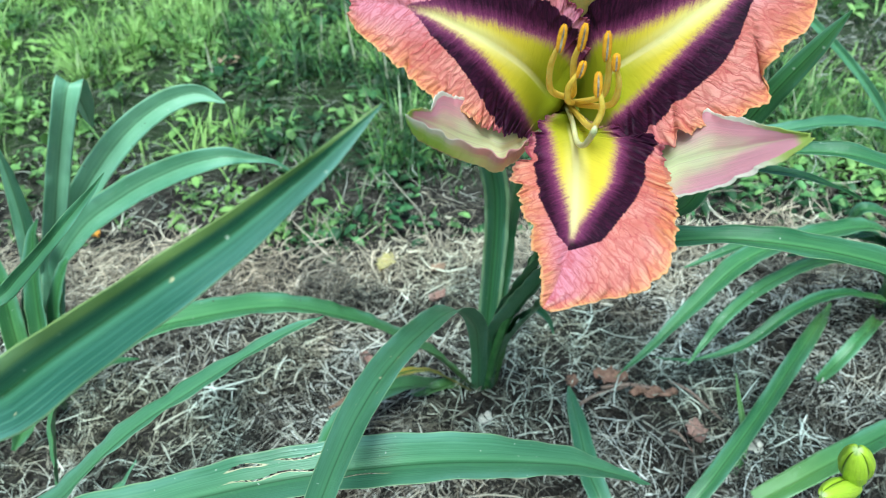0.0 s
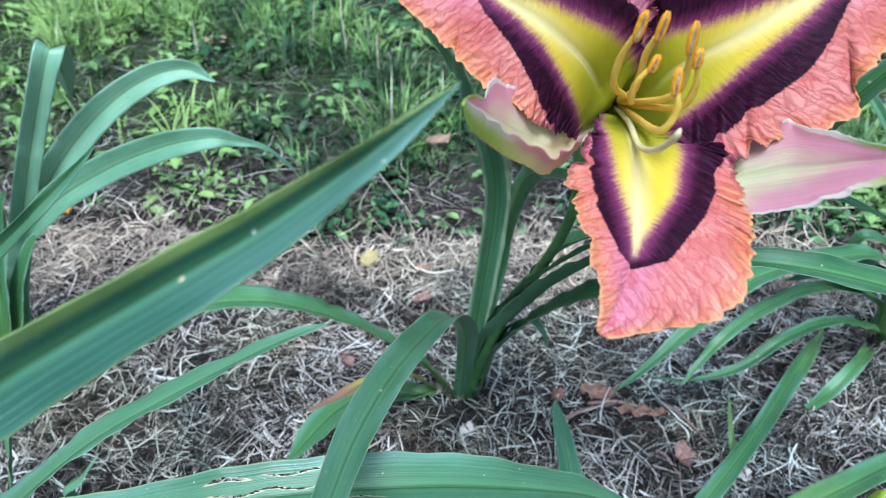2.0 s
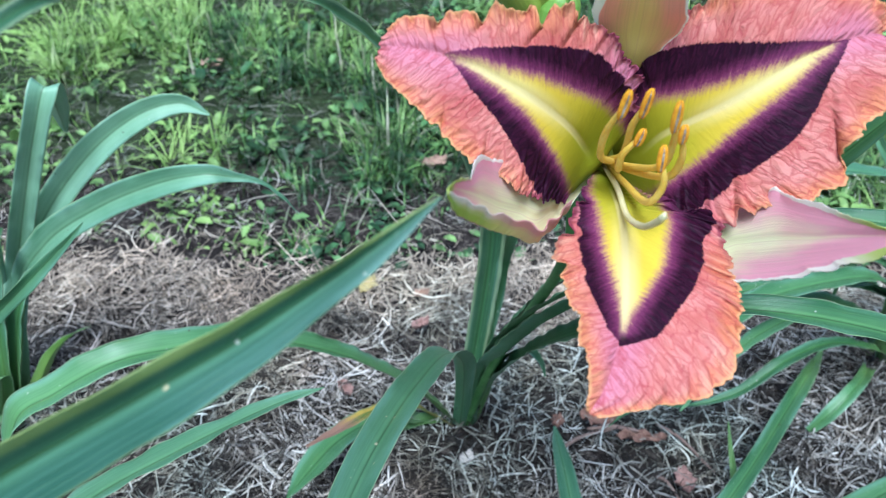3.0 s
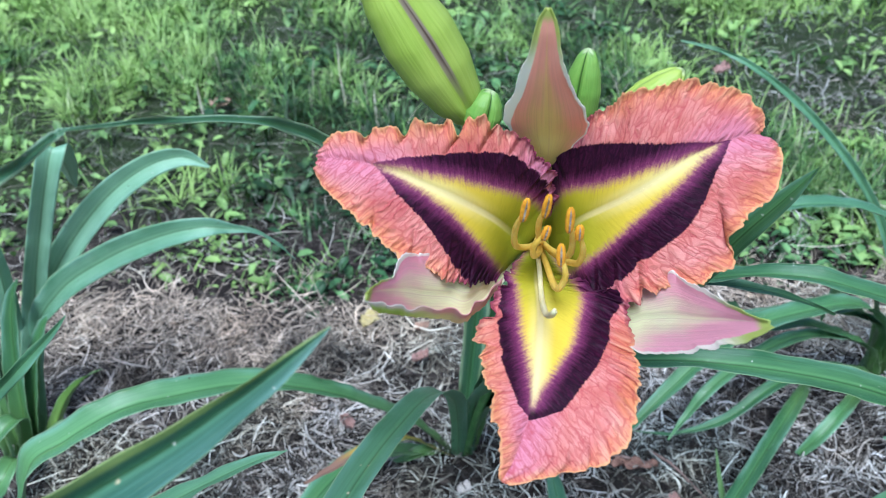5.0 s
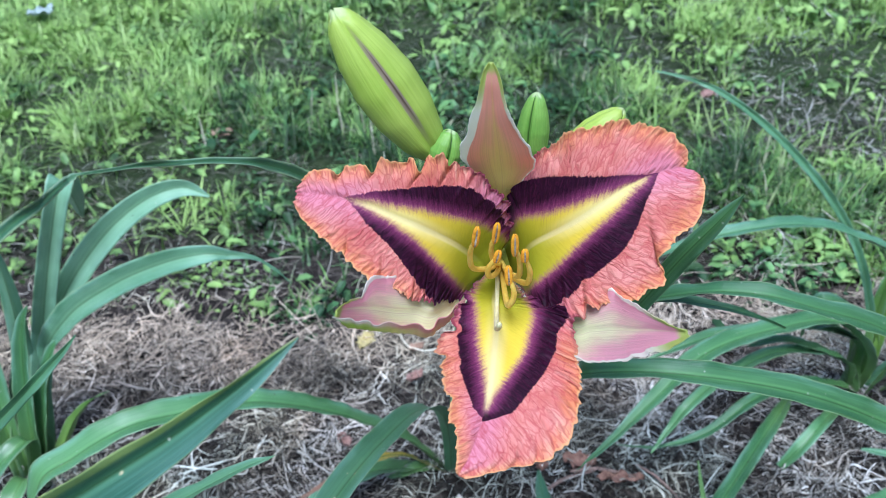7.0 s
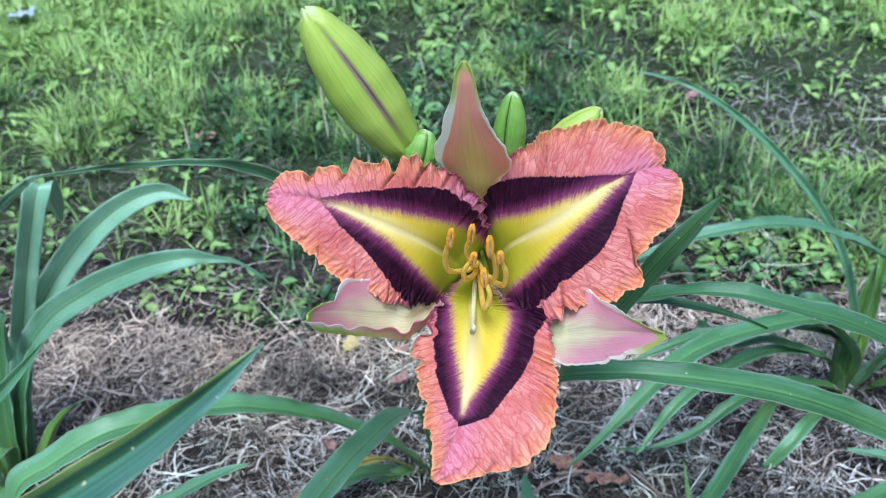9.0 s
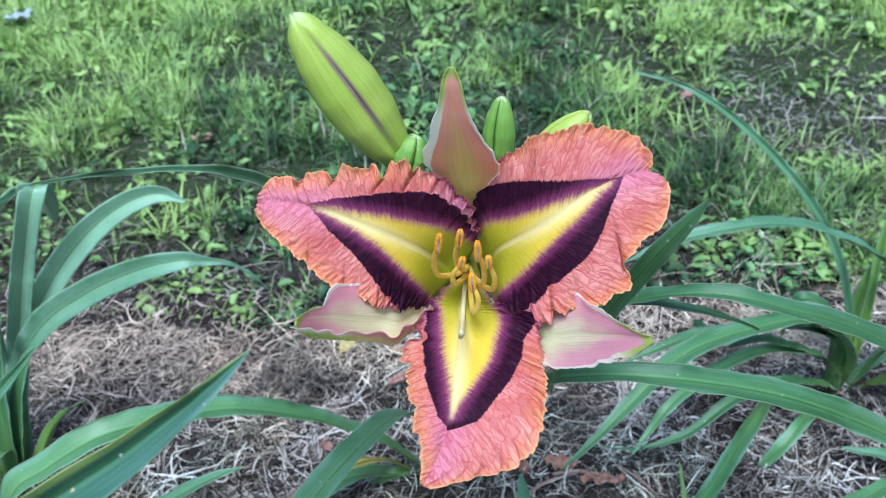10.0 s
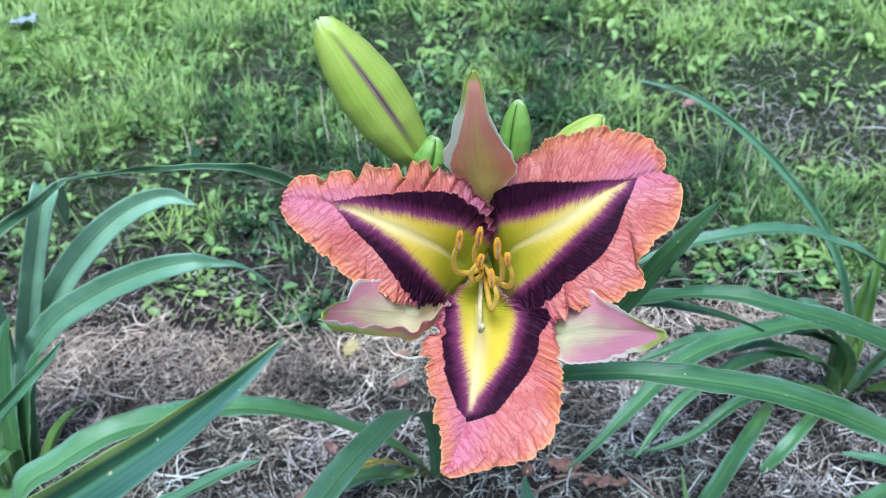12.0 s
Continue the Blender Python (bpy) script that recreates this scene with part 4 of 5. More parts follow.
strap_leaf(right_plant, LEAF_BRIGHT, [
    (0.620, 0.390, -0.005, 0.0140),
    (0.643, 0.370, 0.032, 0.0230),
    (0.664, 0.340, 0.061, 0.0253),
    (0.704, 0.310, 0.040, 0.0031)], (-0.69, -0.73, 0))

# ---- the flower of the main plant ----
FLOWER = Matrix(((1, 0, 0, 0.1077), (0, 0.5579, -0.8299, -0.0638), (0, 0.8299, 0.5579, 0.6005), (0, 0, 0, 1)))


def in_flower(a, b, d):
    """A place from the flower's own axes: right, up along its face, out of its throat."""
    return np.array(FLOWER @ Vector((a, b, d)))


def tepal(name, material, rows, parent, seed, frill=1.0, eye=None, lift=(None, None), ruffle=(1.0, 1.0), roll=0.0, fold_reach=(0.007, 0.007), notches=(), hem=0.0, label=""):
    """A petal or sepal: a midline with its two margins, in the flower's axes, lofted, cupped, frilled and given thickness."""
    n, half = (380, 58) if eye else (170, 30)
    pts, length = spline(rows, n)
    mid, lft, rgt = pts[:, :3], pts[:, 3:5], pts[:, 5:7]
    k = 2 * half + 1
    v = np.sign(np.linspace(-1, 1, k)) * np.abs(np.linspace(-1, 1, k)) ** 0.75
    a = np.linspace(0, 1, n)
    off = np.where((v < 0)[None, :, None], lft[:, None] * np.abs(v)[None, :, None], rgt[:, None] * np.abs(v)[None, :, None])
    run = a[:, None] * length + 0 * v
    crease = np.interp(a, (0.22, 0.45, 1), (1.0, 0.62, 0.58))[:, None] if hem else 1.0
    turned = np.where((v > 0)[None, :], np.clip((np.abs(v)[None, :] - crease) / (1.001 - crease), 0, 1), 0) if hem else np.zeros((n, k))
    if hem:  # the second margin turns over towards the viewer
        share = np.where(turned > 0, 1 - hem * turned, np.where((v > 0)[None, :], np.abs(v)[None, :] / crease, np.abs(v)[None, :]))
        off = off / np.maximum(np.abs(v), 1e-6)[None, :, None] * share[:, :, None]
    wide = np.linalg.norm(off, axis=2)
    full = np.where((v < 0)[None, :], np.linalg.norm(lft, axis=1)[:, None], np.linalg.norm(rgt, axis=1)[:, None])
    s = np.sign(v)[None, :]
    av = np.abs(v)[None, :]
    rs = np.random.RandomState(seed)
    lane = run - 0.75 * wide

    def wander(at, spacing):
        """Smooth random waves along each margin, about one a spacing."""
        m = int(length / spacing) + 30
        knots = rs.uniform(-1, 1, (2, m))
        knots[:, 1::2] = np.abs(knots[:, 1::2]) * 0.8 + 0.2
        knots[:, ::2] = -0.1 - 0.9 * np.abs(knots[:, ::2])
        drift = rs.uniform(-0.8, 0.8, (2, m))
        x = at / spacing + 14
        q = np.clip(np.floor(x / 2.5).astype(int), 0, m - 2)
        t = np.clip(x / 2.5 - q, 0, 1)
        w = ((s > 0).astype(int) + 0 * q)
        x = np.clip(x + drift[w, q] * (1 - t) + drift[w, q + 1] * t, 0, m - 2)
        q = np.floor(x).astype(int)
        t = x - q
        t = t * t * (3 - 2 * t)
        return knots[w, q] * (1 - t) + knots[w, q + 1] * t

    env = (np.clip(a * 5 - 0.7, 0, 1) * np.clip((1 - a) * 8, 0.35, 1))[:, None]
    rise = lambda lo, p: np.clip((av - lo) / (1 - lo), 0, 1) ** p
    reach = lane + 0.75 * full
    big = wander(run, 0.0085) * np.where(s > 0, ruffle[1], ruffle[0])
    big = np.where(big > 0, np.abs(big) ** 0.55, -0.9 * np.abs(big) ** 1.4)
    pleat, crimp, bead = wander(reach, 0.0027), wander(reach, 0.0012), wander(run, 0.00075)
    sharp = np.where(pleat > 0, pleat, -np.abs(pleat) ** 0.6)
    pleated = np.where(s > 0, fold_reach[1], fold_reach[0]) if eye else 0.003
    near = np.clip(1 - (full - wide) / pleated, 0, 1)
    rim = np.clip(1 - (full - wide) / 0.0032, 0, 1)
    z = mid[:, None, 2] + env * frill * (0.0036 * big * rise(0.45, 1.7) + 0.0017 * np.minimum(1, pleated / 0.012) * sharp * near ** 0.9
                                         + 0.0006 * crimp * near ** 1.3 + 0.0005 * bead * rim + 0.0014 * rim**2)
    z = z - 0.0010 * np.exp(-(wide / 0.0016) ** 2) * env + 0.0010 * np.sin(math.pi * np.clip(av, 0, 1)) * env * (1.0 if eye else 0.0)
    z = z + roll * np.clip((av - 0.72) / 0.28, 0, 1) ** 1.5 * np.clip(a * 2, 0, 1)[:, None]
    for side, amount in zip((-1, 1), lift):
        if amount:
            z = z + np.where(s == side, np.interp(a, *zip(*amount))[:, None] * av**2, 0)
    z = z + 0.008 * np.sin(turned * math.pi / 2) * np.clip(a * 3 - 0.6, 0, 1)[:, None]
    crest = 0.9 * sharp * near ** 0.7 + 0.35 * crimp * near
    jag = 0.0026 * big * rise(0.5, 2) + 0.0006 * np.where(pleat > 0, np.abs(pleat) ** 0.6, -np.abs(pleat) ** 1.3) * rim + 0.0004 * crimp * rim + 0.0002 * bead * rim**2
    for side, at, depth, half_width in notches:  # a notch in the margin, with one lobe folded up and the other down beside it
        f = (a[:, None] - at) / half_width
        dent = np.where(s == side, np.exp(-f * f) * rise(0.35, 1.6), 0)
        jag = jag - depth * dent + 0.45 * depth * np.where(s == side, np.exp(-((np.abs(f) - 2.0) / 0.9) ** 2) * rise(0.35, 1.6), 0)
        z = z + 1.3 * depth * f * dent
        # crest lowered so the notch is coloured dark, as if shaded
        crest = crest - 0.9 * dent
    outward = []
    for offset in (lft, rgt):
        edge = unit(np.gradient(mid[:, :2] + offset, axis=0))
        normal = np.stack([edge[:, 1], -edge[:, 0]], -1)
        outward.append(normal * np.where((normal * offset).sum(1, keepdims=True) < 0, -1, 1))
    way = np.where((v < 0)[None, :, None], outward[0][:, None], outward[1][:, None])
    push = env * frill * jag
    x, y = mid[:, None, 0] + off[:, :, 0] + way[:, :, 0] * push, mid[:, None, 1] + off[:, :, 1] + way[:, :, 1] * push
    if eye:  # the blunt end is lobed and crimped like the sides
        lobes = np.interp(v, np.linspace(-1, 1, 6), rs.uniform(-1, 1, 6)) + 0.6 * np.interp(v, np.linspace(-1, 1, 17), rs.uniform(-1, 1, 17))
        blunt = min(1.0, (np.linalg.norm(lft[-1]) + np.linalg.norm(rgt[-1])) / 0.018)
        late = blunt * (np.clip((a - 0.93) / 0.07, 0, 1) ** 1.5)[:, None]
        lobes = lobes - lobes.mean()
        way = unit(mid[-1:, :2] - mid[-30:-29, :2])[0]
        x, y = x + late * 0.0016 * lobes * way[0], y + late * 0.0016 * lobes * way[1]
        z = z + late * 0.0015 * np.roll(lobes, 5)
    local = np.stack([x, y, np.broadcast_to(z, x.shape)], -1).reshape(-1, 3)
    R, T = np.array(FLOWER.to_3x3()), np.array(FLOWER.translation)
    top = local @ R.T + T
    du = np.gradient(top.reshape(n, k, 3), axis=0)
    dv = np.gradient(top.reshape(n, k, 3), axis=1)
    nor = unit(np.cross(du, dv)).reshape(-1, 3)
    if (nor @ R[:, 2]).mean() > 0:
        nor = -nor
    low = top + nor * (0.0007 * (1 - 0.6 * np.broadcast_to(av, (n, k)).reshape(-1, 1) ** 2))
    uv = np.stack(np.broadcast_arrays(a[:, None], (v[None, :] + 1) / 2), -1).reshape(-1, 2)
    attrs = None
    if eye:
        p = np.array(rows)[:, :3]
        knots = np.r_[0, np.cumsum(np.linalg.norm(np.diff(p, axis=0), axis=1))]
        near_eye, far_eye, near_gold, far_gold = (np.interp(a, knots / knots[-1], e)[:, None] for e in eye)
        reach_of = lambda one, other: np.tile(((np.where(s < 0, one, other) - av) * full * 100).reshape(-1), 2)
        twice = lambda g: np.tile(np.broadcast_to(g, (n, k)).reshape(-1), 2)
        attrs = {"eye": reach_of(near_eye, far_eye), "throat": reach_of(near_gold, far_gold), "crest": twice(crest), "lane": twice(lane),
                 "out": twice(wide), "edge": twice(full - wide), "axis": twice(np.hypot(x, y))}
    elif hem:
        attrs = {"turned": np.tile(turned.reshape(-1), 2)}
    m, faces = n * k, []
    for i in range(n - 1):
        for j in range(k - 1):
            q = (i * k + j, i * k + j + 1, (i + 1) * k + j + 1, (i + 1) * k + j)
            faces += [q, tuple(m + w for w in reversed(q))]
        for j in (0, k - 1):
            q = (i * k + j, (i + 1) * k + j, m + (i + 1) * k + j, m + i * k + j)
            faces.append(q if j == 0 else tuple(reversed(q)))
    faces += [(m - k + j, m - k + j + 1, 2 * m - k + j + 1, 2 * m - k + j) for j in range(k - 1)]
    ob = link_mesh(name, np.concatenate([top, low]), faces, material, parent, np.concatenate([uv, uv]), attrs)
    return tagged(ob, label=label) if label else ob


def flower_rows(*rows):
    return [(*in_flower(*r[:3]), r[3]) for r in rows]


THROAT_TUBE = plain_organic("tube_yellow_green", (0.22, 0.28, 0.03), (0.45, 0.45, 0.06), 80, 0.45, 0.1)
flower = tube("flower", flower_rows((0.002, 0.0, -0.115, 0.004), (0.002, 0.0, -0.085, 0.0055), (0.001, 0.0, -0.05, 0.008), (0.001, 0.001, -0.031, 0.010)),
              THROAT_TUBE, main_plant, 16, "open daylily flower, salmon with a plum eye and yellow throat")

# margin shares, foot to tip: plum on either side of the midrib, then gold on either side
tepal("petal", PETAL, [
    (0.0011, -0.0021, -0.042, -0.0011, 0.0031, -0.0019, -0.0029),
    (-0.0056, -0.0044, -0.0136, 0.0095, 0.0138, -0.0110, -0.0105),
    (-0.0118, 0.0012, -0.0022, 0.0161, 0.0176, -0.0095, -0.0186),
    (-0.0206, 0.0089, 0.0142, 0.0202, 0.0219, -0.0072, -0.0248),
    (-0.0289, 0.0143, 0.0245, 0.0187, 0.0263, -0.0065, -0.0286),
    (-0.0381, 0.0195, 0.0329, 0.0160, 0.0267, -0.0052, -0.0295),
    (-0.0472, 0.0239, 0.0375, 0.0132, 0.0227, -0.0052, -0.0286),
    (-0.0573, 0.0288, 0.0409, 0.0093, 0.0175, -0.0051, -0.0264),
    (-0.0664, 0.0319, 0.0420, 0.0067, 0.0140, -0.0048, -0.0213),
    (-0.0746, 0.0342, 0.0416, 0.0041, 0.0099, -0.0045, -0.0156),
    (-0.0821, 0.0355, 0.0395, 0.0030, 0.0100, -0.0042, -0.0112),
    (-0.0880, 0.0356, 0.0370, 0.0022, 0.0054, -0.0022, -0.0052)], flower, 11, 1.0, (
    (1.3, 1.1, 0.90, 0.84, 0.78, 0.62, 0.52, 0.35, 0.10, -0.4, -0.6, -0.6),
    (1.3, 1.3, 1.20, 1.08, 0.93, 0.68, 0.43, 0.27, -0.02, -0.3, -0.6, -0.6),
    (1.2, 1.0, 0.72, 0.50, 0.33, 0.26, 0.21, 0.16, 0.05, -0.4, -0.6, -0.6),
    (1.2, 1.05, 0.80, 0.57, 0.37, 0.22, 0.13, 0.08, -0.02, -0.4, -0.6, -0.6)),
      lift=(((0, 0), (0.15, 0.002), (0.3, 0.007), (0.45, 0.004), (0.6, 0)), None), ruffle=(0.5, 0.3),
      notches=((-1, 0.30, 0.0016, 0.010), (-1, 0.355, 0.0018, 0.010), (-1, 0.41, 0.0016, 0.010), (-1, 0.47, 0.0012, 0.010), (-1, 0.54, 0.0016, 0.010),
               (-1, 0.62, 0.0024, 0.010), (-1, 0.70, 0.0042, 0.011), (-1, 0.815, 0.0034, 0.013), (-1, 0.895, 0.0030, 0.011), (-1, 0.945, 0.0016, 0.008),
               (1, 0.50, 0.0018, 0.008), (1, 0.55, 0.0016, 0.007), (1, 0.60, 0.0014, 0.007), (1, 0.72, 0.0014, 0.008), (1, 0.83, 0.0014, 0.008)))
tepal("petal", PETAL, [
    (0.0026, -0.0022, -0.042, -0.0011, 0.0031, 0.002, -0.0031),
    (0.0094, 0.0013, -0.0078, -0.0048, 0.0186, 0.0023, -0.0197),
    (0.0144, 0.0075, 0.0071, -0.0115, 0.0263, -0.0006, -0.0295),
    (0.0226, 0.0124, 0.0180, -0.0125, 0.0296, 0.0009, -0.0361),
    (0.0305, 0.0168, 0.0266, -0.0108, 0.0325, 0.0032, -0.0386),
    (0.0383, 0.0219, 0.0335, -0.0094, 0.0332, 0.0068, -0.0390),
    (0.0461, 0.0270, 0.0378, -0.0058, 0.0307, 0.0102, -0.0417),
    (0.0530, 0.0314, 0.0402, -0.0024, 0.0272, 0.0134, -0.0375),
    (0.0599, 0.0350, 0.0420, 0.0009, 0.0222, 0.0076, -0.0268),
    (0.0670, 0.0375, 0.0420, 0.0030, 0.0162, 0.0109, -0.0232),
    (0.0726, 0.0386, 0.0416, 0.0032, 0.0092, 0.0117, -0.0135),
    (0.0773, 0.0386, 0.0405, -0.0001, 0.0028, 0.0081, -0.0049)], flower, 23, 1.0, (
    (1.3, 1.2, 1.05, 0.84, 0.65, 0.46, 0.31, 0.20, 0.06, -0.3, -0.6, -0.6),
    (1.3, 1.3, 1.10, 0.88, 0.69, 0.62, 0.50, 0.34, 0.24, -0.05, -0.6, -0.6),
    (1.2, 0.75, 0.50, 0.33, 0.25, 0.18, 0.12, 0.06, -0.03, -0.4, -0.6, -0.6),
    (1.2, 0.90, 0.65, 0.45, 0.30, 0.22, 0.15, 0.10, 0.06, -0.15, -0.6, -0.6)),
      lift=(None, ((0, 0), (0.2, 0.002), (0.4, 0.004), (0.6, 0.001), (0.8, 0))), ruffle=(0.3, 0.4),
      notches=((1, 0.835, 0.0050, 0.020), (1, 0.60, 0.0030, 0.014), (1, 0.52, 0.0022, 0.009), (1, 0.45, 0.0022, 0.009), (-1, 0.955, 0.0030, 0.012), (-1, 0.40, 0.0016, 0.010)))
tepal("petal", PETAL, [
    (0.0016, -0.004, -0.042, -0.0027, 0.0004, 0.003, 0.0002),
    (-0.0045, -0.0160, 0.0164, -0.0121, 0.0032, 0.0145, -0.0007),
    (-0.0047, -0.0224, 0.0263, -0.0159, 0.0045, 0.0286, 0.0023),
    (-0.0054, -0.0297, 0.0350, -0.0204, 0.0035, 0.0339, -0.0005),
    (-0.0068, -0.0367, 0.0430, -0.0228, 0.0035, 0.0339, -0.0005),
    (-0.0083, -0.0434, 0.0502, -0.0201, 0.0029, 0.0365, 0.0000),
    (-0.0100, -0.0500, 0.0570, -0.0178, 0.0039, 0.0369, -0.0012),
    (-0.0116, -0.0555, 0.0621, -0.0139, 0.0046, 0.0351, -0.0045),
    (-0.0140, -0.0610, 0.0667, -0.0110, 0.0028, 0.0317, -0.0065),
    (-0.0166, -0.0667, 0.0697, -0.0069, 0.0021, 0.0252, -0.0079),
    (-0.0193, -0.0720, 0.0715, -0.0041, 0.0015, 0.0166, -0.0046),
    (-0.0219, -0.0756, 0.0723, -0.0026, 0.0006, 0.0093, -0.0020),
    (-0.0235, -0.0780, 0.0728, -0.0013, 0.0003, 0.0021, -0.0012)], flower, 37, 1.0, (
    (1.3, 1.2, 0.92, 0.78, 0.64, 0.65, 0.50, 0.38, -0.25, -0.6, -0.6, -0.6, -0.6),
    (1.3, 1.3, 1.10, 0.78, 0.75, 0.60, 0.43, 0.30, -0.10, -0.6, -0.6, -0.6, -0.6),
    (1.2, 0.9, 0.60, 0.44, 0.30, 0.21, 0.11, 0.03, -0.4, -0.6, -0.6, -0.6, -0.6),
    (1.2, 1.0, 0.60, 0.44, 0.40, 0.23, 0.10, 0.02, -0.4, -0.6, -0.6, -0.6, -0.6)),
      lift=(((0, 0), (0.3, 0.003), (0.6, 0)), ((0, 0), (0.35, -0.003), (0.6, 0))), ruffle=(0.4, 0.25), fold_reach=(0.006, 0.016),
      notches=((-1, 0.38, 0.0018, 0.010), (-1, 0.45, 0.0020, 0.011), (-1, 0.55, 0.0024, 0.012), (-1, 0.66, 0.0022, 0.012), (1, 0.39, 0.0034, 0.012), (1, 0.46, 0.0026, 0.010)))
tepal("sepal", SEPAL_TOP, [
    (0.0, 0.0052, -0.035, -0.003, 0.0001, 0.003, -0.0001),
    (0.0006, 0.0333, 0.0132, -0.0090, 0.0035, 0.0091, 0.0026),
    (-0.0003, 0.0411, 0.0242, -0.0147, 0.0037, 0.0156, 0.0012),
    (-0.0014, 0.0486, 0.0362, -0.0160, 0.0015, 0.0150, -0.0020),
    (-0.0024, 0.0561, 0.0475, -0.0118, 0.0006, 0.0108, -0.0017),
    (-0.0031, 0.0626, 0.0561, -0.0085, 0.0009, 0.0067, -0.0017),
    (-0.0035, 0.0685, 0.0626, -0.0061, 0.0008, 0.0048, -0.0011),
    (-0.0038, 0.0735, 0.0675, -0.0043, 0.0007, 0.0037, -0.0004),
    (-0.0039, 0.0772, 0.0702, -0.0028, 0.0008, 0.0024, 0.0001),
    (-0.0041, 0.0808, 0.0729, -0.0004, 0.0000, 0.0006, -0.0000)], flower, 5, 0.2, roll=0.0012, label="upright dusky pink sepal")
tepal("sepal", SEPAL_HEMMED, [
    (-0.0026, -0.0051, -0.035, 0.0001, 0.003, -0.001, -0.0029),
    (-0.0311, -0.0218, 0.0148, 0.0036, 0.0093, -0.0022, -0.0084),
    (-0.0406, -0.0194, 0.0252, 0.0024, 0.0124, -0.0018, -0.0084),
    (-0.0486, -0.0168, 0.0385, 0.0008, 0.0139, -0.0020, -0.0080),
    (-0.0549, -0.0137, 0.0523, 0.0000, 0.0130, -0.0017, -0.0078),
    (-0.0592, -0.0118, 0.0633, 0.0003, 0.0051, -0.0018, -0.0072),
    (-0.0623, -0.0106, 0.0730, 0.0002, 0.0030, -0.0015, -0.0065),
    (-0.0646, -0.0101, 0.0806, 0.0005, 0.0021, -0.0010, -0.0031),
    (-0.0660, -0.0101, 0.0852, 0.0005, 0.0008, -0.0001, -0.0013)], flower, 7, 0.45, roll=0.002, lift=(((0, 0), (0.4, -0.008), (0.75, -0.005), (1, 0)), ((0, 0), (0.45, 0.010), (0.75, 0.014), (1, 0.004))), hem=0.75)
tepal("sepal", SEPAL, [
    (0.0054, -0.0055, -0.035, 0.0001, 0.003, 0.001, -0.003),
    (0.0298, -0.0321, 0.0149, -0.0021, 0.0104, 0.0008, -0.0104),
    (0.0372, -0.0309, 0.0254, -0.0007, 0.0125, -0.0001, -0.0125),
    (0.0443, -0.0286, 0.0389, 0.0007, 0.0166, -0.0001, -0.0126),
    (0.0503, -0.0272, 0.0530, -0.0011, 0.0116, 0.0003, -0.0095),
    (0.0548, -0.0258, 0.0637, -0.0015, 0.0077, 0.0001, -0.0076),
    (0.0583, -0.0249, 0.0723, -0.0014, 0.0040, 0.0002, -0.0057),
    (0.0614, -0.0242, 0.0789, -0.0010, 0.0015, 0.0003, -0.0034),
    (0.0641, -0.0239, 0.0830, -0.0002, 0.0006, -0.0000, -0.0006)], flower, 9, 0.35, roll=0.002, lift=(((0, 0), (0.4, -0.008), (0.75, -0.005), (1, 0)), ((0, 0), (0.45, 0.004), (0.75, 0.005), (1, 0.002))))

# stamens and style: they leave the throat together, bow outwards and turn up at the end
for bow, rise, tip, anther_length in (
        ((-0.0138, -0.0003, 0.0328), (-0.0150, 0.0070, 0.0480), (-0.0125, 0.0144, 0.0631), 0.011),
        ((-0.0050, 0.0030, 0.0330), (-0.0060, 0.0090, 0.0450), (-0.0042, 0.0153, 0.0563), 0.011),
        ((0.0050, -0.0040, 0.0400), (0.0050, 0.0030, 0.0540), (0.0026, 0.0105, 0.0659), 0.0115),
        ((0.0085, -0.0075, 0.0360), (0.0095, -0.0020, 0.0480), (0.0069, 0.0057, 0.0582), 0.007),
        ((0.0001, -0.0159, 0.0433), (0.0022, -0.0100, 0.0540), (-0.0001, -0.0018, 0.0605), 0.0095),
        ((-0.0070, -0.0045, 0.0300), (-0.0075, 0.0000, 0.0390), (-0.0037, 0.0052, 0.0465), 0.007)):
    tube("filament", flower_rows((0.0005, -0.001, -0.035, 0.0012), (bow[0] * 0.35, bow[1] * 0.5 - 0.002, 0.008, 0.0013), (*bow, 0.0013),
                                 (*rise, 0.0012), (*tip, 0.0007)), FILAMENT, flower, 8)
    t, r = np.array(tip), np.array(rise)
    ax = unit((t - r)[None])[0]
    ax = unit((ax * 0.4 + np.array((0.1, 0.85, 0.5)) * 0.6)[None])[0]
    half = anther_length / 2
    anther = tube("anther", flower_rows(*[(*(t + ax * f * half), w) for f, w in ((-1, 0.0005), (-0.75, 0.0010), (0.0, 0.0012), (0.7, 0.0010), (1, 0.0004))]),
                  ANTHER_FACE, flower, 10, flat=0.7, label="grey-brown anther edged with orange pollen")
    wing = unit(np.cross(ax, (0.0, -0.45, 0.9))[None])[0]
    for sign in (-1, 1):
        shift = wing * sign * 0.0008 + np.array((0, -0.0001, 0.0003))
        tube("pollen_lobe", flower_rows(*[(*(t + shift * (1 - 0.5 * f * f) + ax * f * half), w) for f, w in (
            (-1.02, 0.0004), (-0.7, 0.0008), (-0.2, 0.0009), (0.3, 0.0009), (0.75, 0.0008), (1.08, 0.0003))]), ANTHER, anther, 8)
style = tube("style", flower_rows((0, -0.002, -0.035, 0.0011), (-0.003, -0.012, 0.010, 0.0011), (-0.0046, -0.0207, 0.0338, 0.0011),
                                  (-0.0058, -0.0226, 0.060, 0.0011), (-0.0057, -0.020, 0.078, 0.0011), (-0.0055, -0.0177, 0.0846, 0.0010), (-0.0055, -0.0170, 0.0852, 0.0004)), STYLE, flower, 8)

